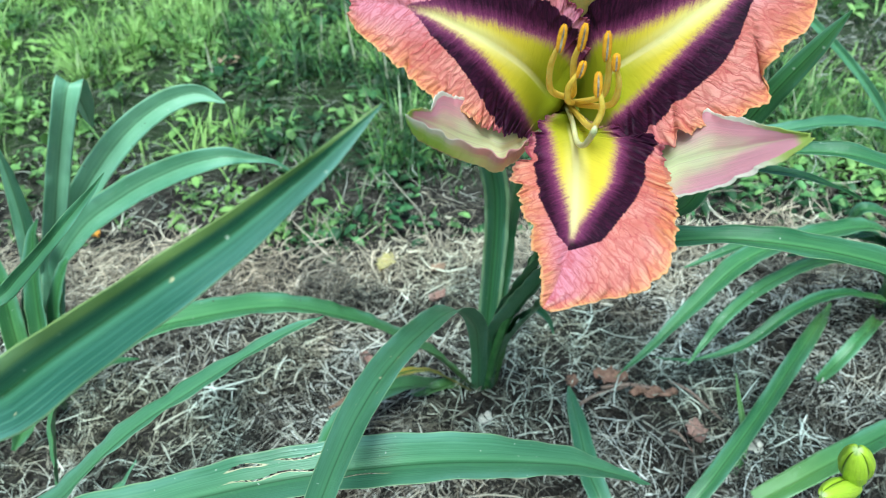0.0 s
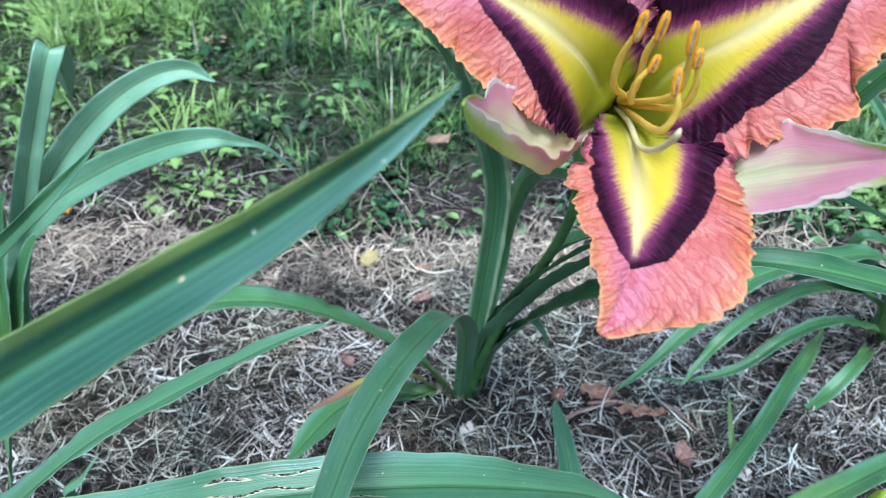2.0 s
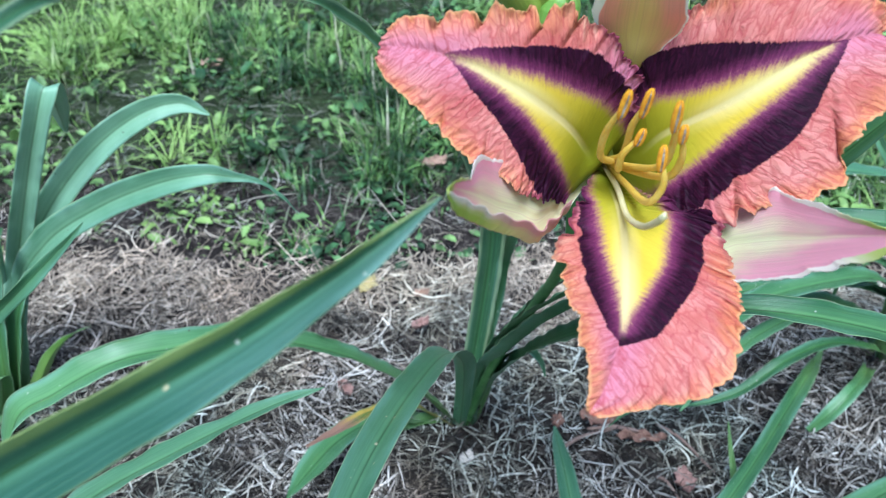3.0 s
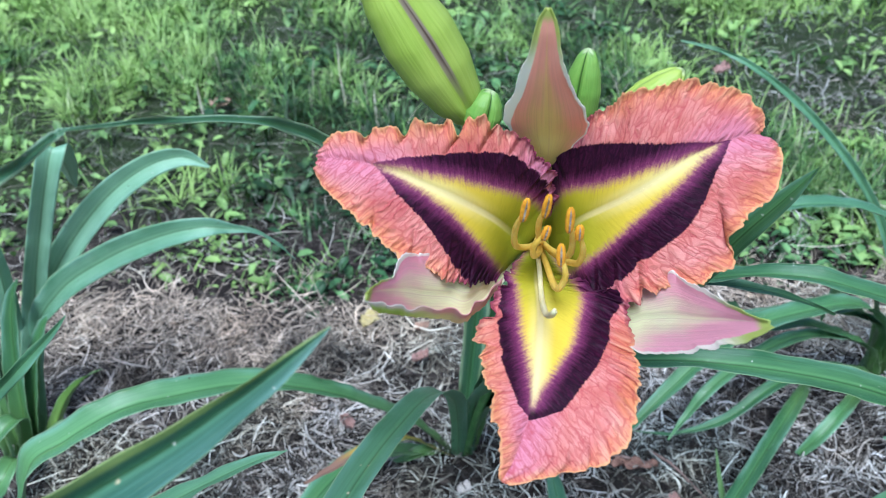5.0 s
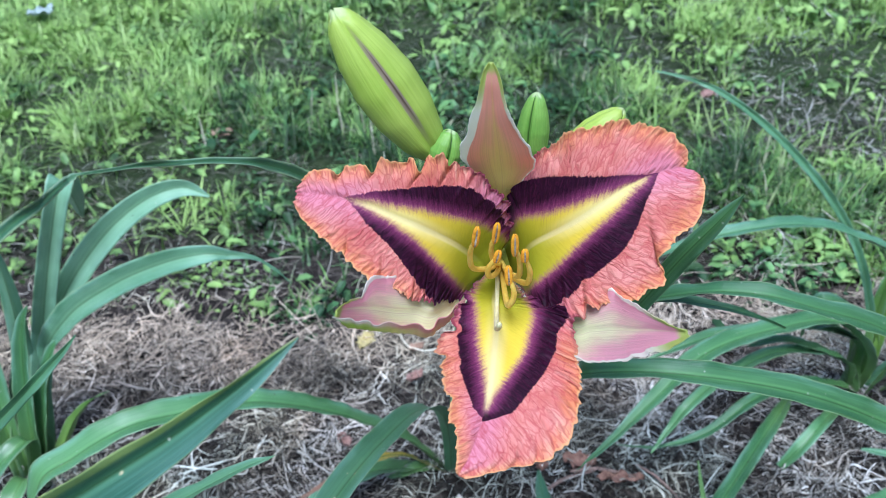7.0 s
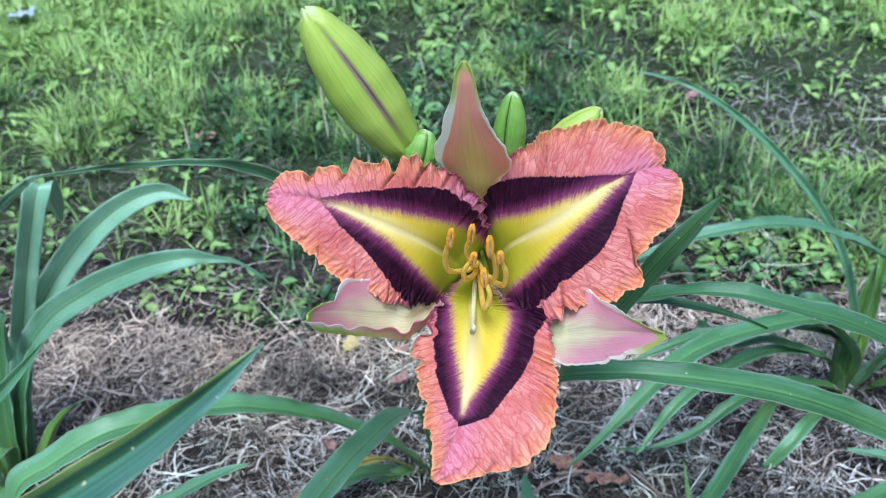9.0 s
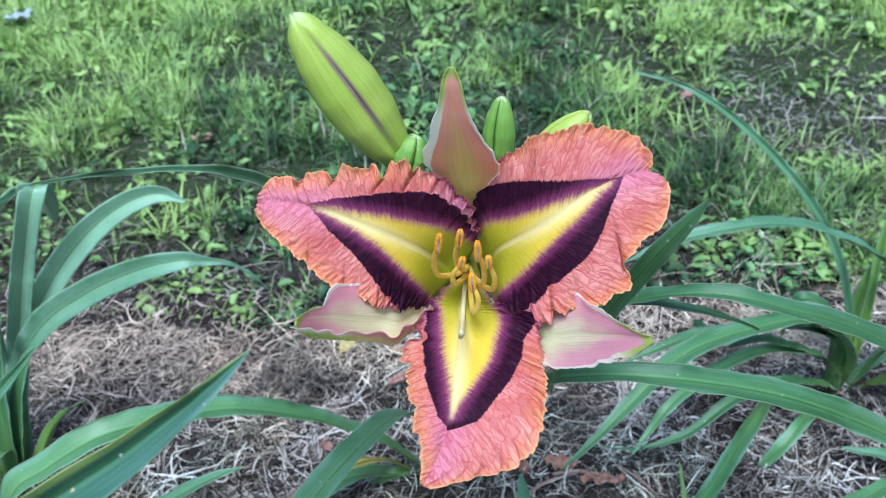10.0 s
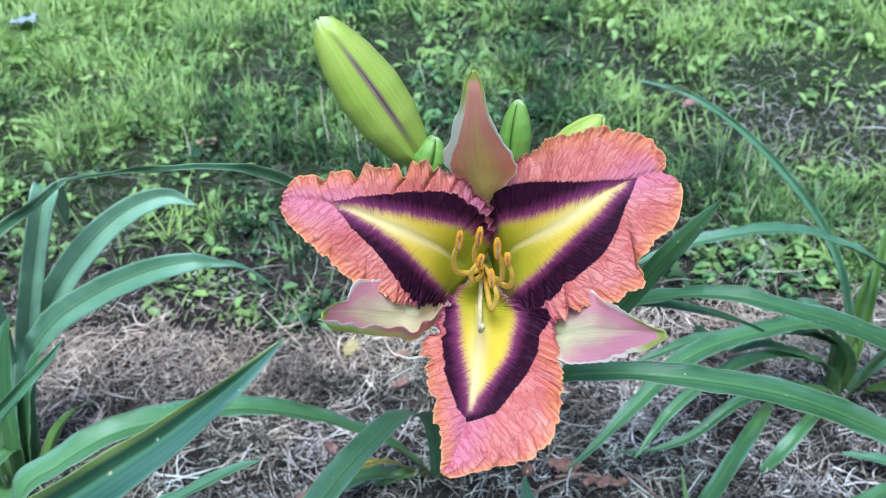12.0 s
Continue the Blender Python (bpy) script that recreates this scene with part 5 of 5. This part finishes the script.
# the stalk and its branches
tube("scape", [(0.070, 0.290, -0.005, 0.0050), (0.088, 0.24, 0.14, 0.0046), (0.109, 0.18, 0.27, 0.0042), (0.117, 0.06, 0.45, 0.0036),
               (0.110, 0.045, 0.53, 0.0034)], SCAPE, main_plant, 10, "green flower stalk")
tube("pedicel", [(0.110, 0.047, 0.525, 0.0032), (0.110, 0.042, 0.534, 0.0036), tuple(in_flower(0.002, 0, -0.112)) + (0.004,)], SCAPE, main_plant, 8)


def bud(foot, head, radius, material, lobes=3, seam=False, parent=None, turn=0.0, label=""):
    """A closed bud: three sepals grown edge to edge, blunt at the tip, with grooves where they meet."""
    foot, head = np.array(foot), np.array(head)
    ax = head - foot
    length = np.linalg.norm(ax)
    ax = ax / length
    s = unit(np.cross(ax, np.array((0.2, -0.9, 0.4)))[None])[0]
    q = np.cross(ax, s)
    n, k = 44, 60
    f = np.linspace(0, 1, n)
    prof = np.interp(f, [0, 0.04, 0.15, 0.35, 0.55, 0.75, 0.9, 0.965, 1.0], [0.22, 0.42, 0.72, 0.96, 1.0, 0.82, 0.54, 0.36, 0.05])
    th = np.linspace(0, 2 * math.pi, k, endpoint=False)
    groove = np.abs(np.cos((th + turn) * lobes / 2))
    g = np.exp(-((1 - np.abs(np.sin((th + turn) * lobes / 2))) / 0.030))
    seam_at = np.exp(-(((th - turn + math.pi) % (2 * math.pi) - math.pi - 0.0) / 0.085) ** 2)
    rad = radius * prof[:, None] * (0.93 + 0.10 * groove[None, :] - 0.20 * g[None, :] * np.clip(f * 6, 0, 1)[:, None])
    if seam:
        rad = rad * (1 - 0.045 * seam_at[None, :] * np.sin(math.pi * f)[:, None])
    notch = 0.035 * length * (np.abs(np.sin(th * 1.5)) ** 2)[None, :] * np.clip((f - 0.9) / 0.1, 0, 1)[:, None]
    verts = foot + ax * (f[:, None, None] * length - notch[:, :, None]) + rad[:, :, None] * (np.cos(th)[None, :, None] * s + np.sin(th)[None, :, None] * q)
    verts = verts.reshape(-1, 3)
    faces = [(i * k + j, i * k + (j + 1) % k, (i + 1) * k + (j + 1) % k, (i + 1) * k + j) for i in range(n - 1) for j in range(k)]
    faces += [tuple(reversed(range(k))), tuple((n - 1) * k + j for j in range(k))]
    uv = np.stack(np.broadcast_arrays(f[:, None], (th / (2 * math.pi))[None, :]), -1).reshape(-1, 2)
    sm = (seam_at[None, :] * np.clip(np.sin(math.pi * np.clip(f * 1.0, 0, 1)), 0, 1)[:, None] ** 0.6).reshape(-1) if seam else np.zeros(n * k)
    ob = link_mesh("bud", verts, faces, material, parent, uv, {"seam": sm, "crease": (g[None, :] * np.clip(f * 6, 0, 1)[:, None] * (0.0 if seam else 1.0)).reshape(-1)})
    return tagged(ob, label=label) if label else ob


bud((0.079, -0.030, 0.639), (0.0395, -0.036, 0.7165), 0.0150, BUD, seam=True, parent=main_plant, turn=-1.5, label="large lime bud with a purple-brown seam")
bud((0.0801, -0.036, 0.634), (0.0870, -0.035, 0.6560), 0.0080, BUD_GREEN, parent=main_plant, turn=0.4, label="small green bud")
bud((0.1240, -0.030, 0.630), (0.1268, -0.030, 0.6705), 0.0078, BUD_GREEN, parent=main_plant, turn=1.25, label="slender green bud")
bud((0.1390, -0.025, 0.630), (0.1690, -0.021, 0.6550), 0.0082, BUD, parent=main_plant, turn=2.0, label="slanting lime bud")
for foot in ((0.079, -0.030, 0.640), (0.0801, -0.036, 0.636), (0.1240, -0.030, 0.632), (0.1335, -0.025, 0.637)):
    tube("pedicel", [(0.112, 0.044, 0.527, 0.0026), (0.4 * 0.11 + 0.6 * foot[0], 0.01, 0.59, 0.0024), (*foot, 0.0028)], SCAPE, main_plant, 8)

# a low budding stalk beside the path of the bed
bud_stalk = plant_root("daylily_bud_stalk", None, "short stalk topped by two round yellow-green buds", "bud stalk")
tube("stalk", [(0.33, -0.03, -0.005, 0.0035), (0.315, -0.06, 0.18, 0.0033), (0.278, -0.095, 0.352, 0.003)], SCAPE, bud_stalk, 8)
bud((0.2765, -0.0935, 0.352), (0.262, -0.105, 0.398), 0.0096, BUD_BRIGHT, parent=bud_stalk, turn=0.3)
bud((0.2775, -0.0965, 0.350), (0.243, -0.118, 0.376), 0.0075, BUD_BRIGHT, parent=bud_stalk, turn=0.9)
tube("stalk", [(0.278, -0.095, 0.345, 0.0028), (0.2768, -0.0938, 0.356, 0.003)], SCAPE, bud_stalk, 8)

# ---- straw mulch ----
n = 195000
x = np.where(rng.rand(n) < 0.86, rng.uniform(-1.15, 1.55, n), rng.normal(0.2, 1.5, n))
y = np.where(rng.rand(n) < 0.9, rng.uniform(-0.35, 0.72, n), rng.normal(-0.2, 0.28, n))
edge = 0.575 + 0.03 * (value_noise(x, y * 0, 0.22, 3) - 0.5) * 2 + 0.02 * (value_noise(x, y * 0, 0.05, 4) - 0.5)
keep = rng.rand(n) < np.clip((edge - y) / 0.035 + 0.5, 0.015, 1)
keep &= rng.rand(len(x)) > 0.6 * np.exp(-(((x - 0.115) / 0.04) ** 2 + ((y - 0.275) / 0.03) ** 2))
keep &= rng.rand(len(x)) < np.clip((0.5 * value_noise(x, y, 0.075, 41) + 0.5 * value_noise(x, y, 0.028, 42) - 0.27) * 4.0, 0.38, 1)
keep &= rng.rand(len(x)) < np.clip(np.minimum((x + 1.15) / 0.5, (1.55 - x) / 0.5), 0.05, 1) * np.clip((y + 0.42) / 0.3, 0.1, 1)
x, y = x[keep], y[keep]
n2 = 1600
bx, by = rng.normal(0.95, 0.22, n2), rng.normal(1.08, 0.07, n2)
tx, ty = rng.uniform(-1.7, 1.7, 34000), 0.62 + 1.7 * rng.rand(34000) ** 1.1
x, y = np.r_[x, bx, tx], np.r_[y, by, ty]
n = len(x)
root = np.stack([x, y, ground_height(x, y) + rng.rand(n) ** 1.4 * (0.008 + 0.034 * value_noise(x, y, 0.06, 31)) + 0.001 + 0.007 * np.exp(-((y - 0.535) / 0.045) ** 2)], -1)
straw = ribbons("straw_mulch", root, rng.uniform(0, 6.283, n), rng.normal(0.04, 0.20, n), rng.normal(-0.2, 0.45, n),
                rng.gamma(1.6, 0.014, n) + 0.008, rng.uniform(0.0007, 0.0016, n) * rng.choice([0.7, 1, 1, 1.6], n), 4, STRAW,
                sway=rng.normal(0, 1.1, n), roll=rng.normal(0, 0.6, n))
tagged(straw, "loose bed of dry tan and grey straw clippings", "straw", kind="stuff")

# ---- turf ----
BARE_SPOTS = ((0.62, 1.20, 0.16), (0.67, 1.05, 0.14), (0.91, 1.44, 0.14), (0.75, 1.38, 0.10), (-0.11, 1.75, 0.12), (-0.36, 1.48, 0.10), (0.41, 1.66, 0.12), (-0.13, 0.68, 0.06), (-0.26, 0.74, 0.07), (0.73, 1.78, 0.20), (-0.42, 0.64, 0.08), (-0.10, 0.62, 0.05))


def bare_spots(x, y):
    """How worn the turf is: a few thin places where grey soil shows."""
    return sum(np.exp(-((x - a) / r) ** 2 - ((y - b) / (0.6 * r)) ** 2) for a, b, r in BARE_SPOTS)


n = 190000
far = rng.rand(n) < 0.12
x = np.where(far, rng.normal(0, 2.0, n), rng.uniform(-2.2, 2.2, n))
y = np.where(far, 0.60 + np.abs(rng.normal(0, 2.2, n)), 0.60 + 2.3 * rng.rand(n) ** 1.15)
lush = 0.6 * value_noise(x, y, 0.16, 8) + 0.4 * value_noise(x, y, 0.05, 9)
bare = np.exp(-((y - 0.68) / 0.08) ** 2) * 0.13 / (1 + np.exp((x - 0.32) / 0.05)) + (0.04 + 0.16 / (1 + np.exp((x - 0.45) / 0.1))) * np.exp(-((y - 0.92) / 0.3) ** 2) + 0.02 * np.exp(-((y - 0.85) / 0.2) ** 2) / (1 + np.exp((x - 0.3) / 0.1)) - 0.1 * np.clip(y - 1.3, 0, 1) + np.exp(-((x - 0.95) / 0.35) ** 2 - ((y - 1.08) / 0.11) ** 2) * 0.8
keep = rng.rand(n) < np.clip((lush - 0.39 - bare - 0.28 * bare_spots(x, y)) * 6.0, 0.07, 1)
keep &= rng.rand(n) < np.clip((2.35 - np.abs(x)) / 0.9, 0.06, 1) * np.clip((3.05 - y) / 0.9, 0.06, 1)
x, y, lush = x[keep], y[keep], lush[keep]
n = len(x)
# three blades in five stand in tufts and lean away from the middle of theirs
heading = rng.uniform(0, 6.283, n)
pitch = rng.normal(1.05, 0.28, n)
tall = (0.022 + 0.070 * rng.rand(n) ** 1.6) * (0.2 + 1.6 * lush)
host = rng.randint(0, n, 7500)
tuft = host[rng.randint(0, len(host), n)]
joins = (rng.rand(n) < 0.6) & (lush[tuft] > 0.35) & (np.abs(x) < 2.0) & (y < 2.8)
spread = np.abs(rng.normal(0, 0.016, n)) * (0.7 + 0.4 * y)
x = np.where(joins, x[tuft] + spread * np.cos(heading), x)
y = np.where(joins, y[tuft] + spread * np.sin(heading), y)
tall = np.where(joins, (0.035 + 0.055 * rng.rand(n)) * (0.5 + lush[tuft]), tall)
tall = tall * np.clip((y - 0.50) / 0.35 + 0.6 * (x > 0.3), 0.4, 1)
root = np.stack([x, y, ground_height(x, y) - 0.002], -1)
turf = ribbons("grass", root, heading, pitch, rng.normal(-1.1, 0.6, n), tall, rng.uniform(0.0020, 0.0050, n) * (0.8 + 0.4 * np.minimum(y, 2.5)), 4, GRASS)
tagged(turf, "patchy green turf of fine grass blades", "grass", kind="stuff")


def weed_leaves(name, x, y, z, size, tilt, heading, material):
    """Small lobed leaflets, each a shallow six-sided blade."""
    n = len(x)
    t = np.array([0, 1, 2, 3, 4, 5]) * math.pi / 3
    px = np.array([0.0, 0.75, 0.72, 1.0 * 0 + 0.0, -0.72, -0.75]) * 0.62
    py = np.array([-0.9, -0.35, 0.45, 0.95, 0.45, -0.35])
    pz = np.array([-0.15, 0.12, 0.1, -0.2, 0.1, 0.12])
    ct, st = np.cos(tilt)[:, None], np.sin(tilt)[:, None]
    ly, lz = py[None] * ct - pz[None] * st, py[None] * st + pz[None] * ct
    ch, sh = np.cos(heading)[:, None], np.sin(heading)[:, None]
    vx = x[:, None] + size[:, None] * (px[None] * ch - ly * sh)
    vy = y[:, None] + size[:, None] * (px[None] * sh + ly * ch)
    vz = z[:, None] + size[:, None] * lz
    verts = np.stack([vx, vy, vz], -1).reshape(-1, 3)
    b = np.arange(n) * 6
    quads = np.concatenate([np.stack([b, b + 1, b + 2, b + 3], -1), np.stack([b, b + 3, b + 4, b + 5], -1)])
    return bulk_mesh(name, verts, quads, material)


n = 44000
far = rng.rand(n) < 0.12
x = np.where(far, rng.normal(0, 2.0, n), rng.uniform(-2.2, 2.2, n))
y = np.where(far, 0.60 + np.abs(rng.normal(0, 2.2, n)), 0.60 + 2.3 * rng.rand(n) ** 1.1)
patch = 0.6 * value_noise(x, y, 0.11, 14) + 0.4 * value_noise(x, y, 0.04, 15)
bare = np.exp(-((y - 0.68) / 0.05) ** 2) * 0.12 + 0.02 * np.exp(-((y - 0.85) / 0.2) ** 2) / (1 + np.exp((x - 0.3) / 0.1)) + np.exp(-((x - 0.95) / 0.35) ** 2 - ((y - 1.08) / 0.1) ** 2) * 0.6
keep = rng.rand(n) < np.clip((patch - 0.40 - bare - 0.3 * bare_spots(x, y)) * 4.5, 0.03, 1)
keep &= rng.rand(n) < np.clip((2.35 - np.abs(x)) / 0.9, 0.06, 1) * np.clip((3.05 - y) / 0.9, 0.06, 1)
cx, cy = rng.normal(-0.145, 0.05, 60), rng.normal(0.60, 0.025, 60)
bx, by = rng.normal(0.60, 0.12, 500), rng.normal(0.66, 0.05, 500)
x, y = np.r_[x[keep], cx, bx], np.r_[y[keep], cy, by]
n = len(x)
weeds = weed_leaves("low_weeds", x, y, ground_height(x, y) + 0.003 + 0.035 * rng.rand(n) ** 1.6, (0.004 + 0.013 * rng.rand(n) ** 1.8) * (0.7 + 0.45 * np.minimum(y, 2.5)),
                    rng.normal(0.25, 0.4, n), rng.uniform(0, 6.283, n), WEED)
tagged(weeds, "small rounded weed leaves growing among the grass", "weeds", kind="stuff")


# ---- fallen bits on the ground ----
def fallen(name, material, place, size, heading, curl, label, category, wide=0.55):
    """A withered petal or leaf: a curled, pointed blade with thickness, lying on the ground."""
    n, k = 15, 9
    a, v = np.linspace(0, 1, n), np.linspace(-1, 1, k)
    w = wide * size / 2 * np.sin(math.pi * np.clip(a * 0.94 + 0.04, 0, 1)) ** 0.7
    w = w * (1 + 0.22 * np.sin(a * 21 + heading * 7) + 0.12 * np.sin(a * 47))
    lx = (a[:, None] - 0.5) * size + 0.08 * size * np.sin(v * 5 + heading)[None, :] * np.sin(math.pi * a)[:, None]
    ly = w[:, None] * v[None, :]
    lz = curl * size * (np.abs(v)[None, :] ** 2 * 0.5 + (a[:, None] - 0.5) ** 2 * 1.2) + 0.07 * size * np.sin(a * 17 + heading * 5)[:, None] * v[None, :] + 0.05 * size * np.sin(a * 9 + 2)[:, None] * np.cos(v * 4 + heading)[None, :]
    c, s = math.cos(heading), math.sin(heading)
    gx, gy = place[0] + c * lx - s * ly, place[1] + s * lx + c * ly
    top = np.stack([gx, gy, ground_height(np.array(place[0]), np.array(place[1])) + place[2] + lz], -1).reshape(-1, 3)
    low = top - np.array((0, 0, 0.0006))
    m, faces = n * k, []
    for i in range(n - 1):
        for j in range(k - 1):
            q = (i * k + j, i * k + j + 1, (i + 1) * k + j + 1, (i + 1) * k + j)
            faces += [q, tuple(m + t for t in reversed(q))]
        for j in (0, k - 1):
            q = (i * k + j, (i + 1) * k + j, m + (i + 1) * k + j, m + i * k + j)
            faces.append(q if j == 0 else tuple(reversed(q)))
    tagged(link_mesh(name, np.concatenate([top, low]), faces, material), label, category)


fallen("fallen_petal", PETAL_DRY, (0.015, 0.432, 0.020), 0.026, 0.6, 0.55, "withered pink petal lying on straw", "petal")
fallen("fallen_petal", PETAL_DRY, (0.298, 0.192, 0.018), 0.029, 1.7, 0.5, "withered salmon petal curled on straw", "petal", 0.7)
fallen("fallen_petal", PETAL_DRY, (-0.071, 0.320, 0.018), 0.026, 2.2, 0.6, "small withered pink petal on straw", "petal")
fallen("fallen_petal", PETAL_DRY, (0.618, 1.219, 0.030), 0.050, 0.9, 0.3, "pink petal fallen on bare turf", "petal")
fallen("fallen_leaf", LEAF_YELLOW, (-0.059, 0.514, 0.022), 0.034, 1.2, 0.3, "small yellow fallen leaf on straw", "leaf", 0.7)
fallen("fallen_leaf", LEAF_TAN, (0.033, 0.812, 0.035), 0.045, 0.5, 0.25, "tan fallen leaf resting on grass", "leaf", 0.6)
fallen("fallen_leaf", PAPER, (-1.055, 1.882, 0.045), 0.075, 0.8, 0.2, "pale bluish leaf underside lying in grass", "leaf", 0.8)
fallen("fallen_leaf", LEAF_TAN, (-0.404, 1.17, 0.022), 0.045, 0.2, 0.3, "brown dead leaf in the grass", "leaf", 0.6)
fallen("fallen_leaf", LEAF_RUST, (0.217, 0.272, 0.020), 0.040, 2.9, 0.35, "crumpled rust-brown dead leaf on straw", "leaf", 0.55)
fallen("fallen_leaf", LEAF_RUST, (0.262, 0.248, 0.020), 0.055, 3.05, 0.15, "long rust-brown leaf shred on straw", "leaf", 0.24)
fallen("fallen_leaf", LEAF_RUST, (0.172, 0.270, 0.020), 0.018, 1.4, 0.5, "small rust-brown leaf scrap on straw", "leaf", 0.8)
fallen("fallen_leaf", LEAF_TAN, (0.016, 0.491, 0.022), 0.022, 0.4, 0.4, "small tan leaf scrap on straw", "leaf", 0.7)
fallen("fallen_leaf", LEAF_PALE_DRY, (0.068, 0.223, 0.020), 0.018, 0.9, 0.4, "pale bleached leaf scrap on straw", "leaf", 0.8)
fallen("fallen_leaf", LEAF_PALE_DRY, (0.353, 0.174, 0.020), 0.028, 2.0, 0.3, "pale grey leaf scrap lying on straw", "leaf", 0.7)
fallen("fallen_leaf", LEAF_ORANGE, (-0.505, 0.612, 0.026), 0.030, 2.3, 0.4, "bright orange dead leaf behind the clump", "leaf", 0.5)
for x0, y0, x1, y1, r in ((0.205, 0.262, 0.290, 0.250, 0.0022), (0.285, 0.270, 0.335, 0.205, 0.0018), (0.17, 0.235, 0.235, 0.262, 0.002), (0.27, 0.20, 0.29, 0.17, 0.0016)):
    z0 = float(ground_height(np.array(x0), np.array(y0))) + 0.018
    z1 = float(ground_height(np.array(x1), np.array(y1))) + 0.018
    t = tube("twig", [(x0, y0, z0, r), (x0 * 0.6 + x1 * 0.4, y0 * 0.6 + y1 * 0.4 + 0.004, z0 + 0.004, r * 1.1), (x1, y1, z1, r * 0.6)], TWIG, None, 7)
    tagged(t, "dry brown twig lying on the straw", "twig", "twigs on the straw")
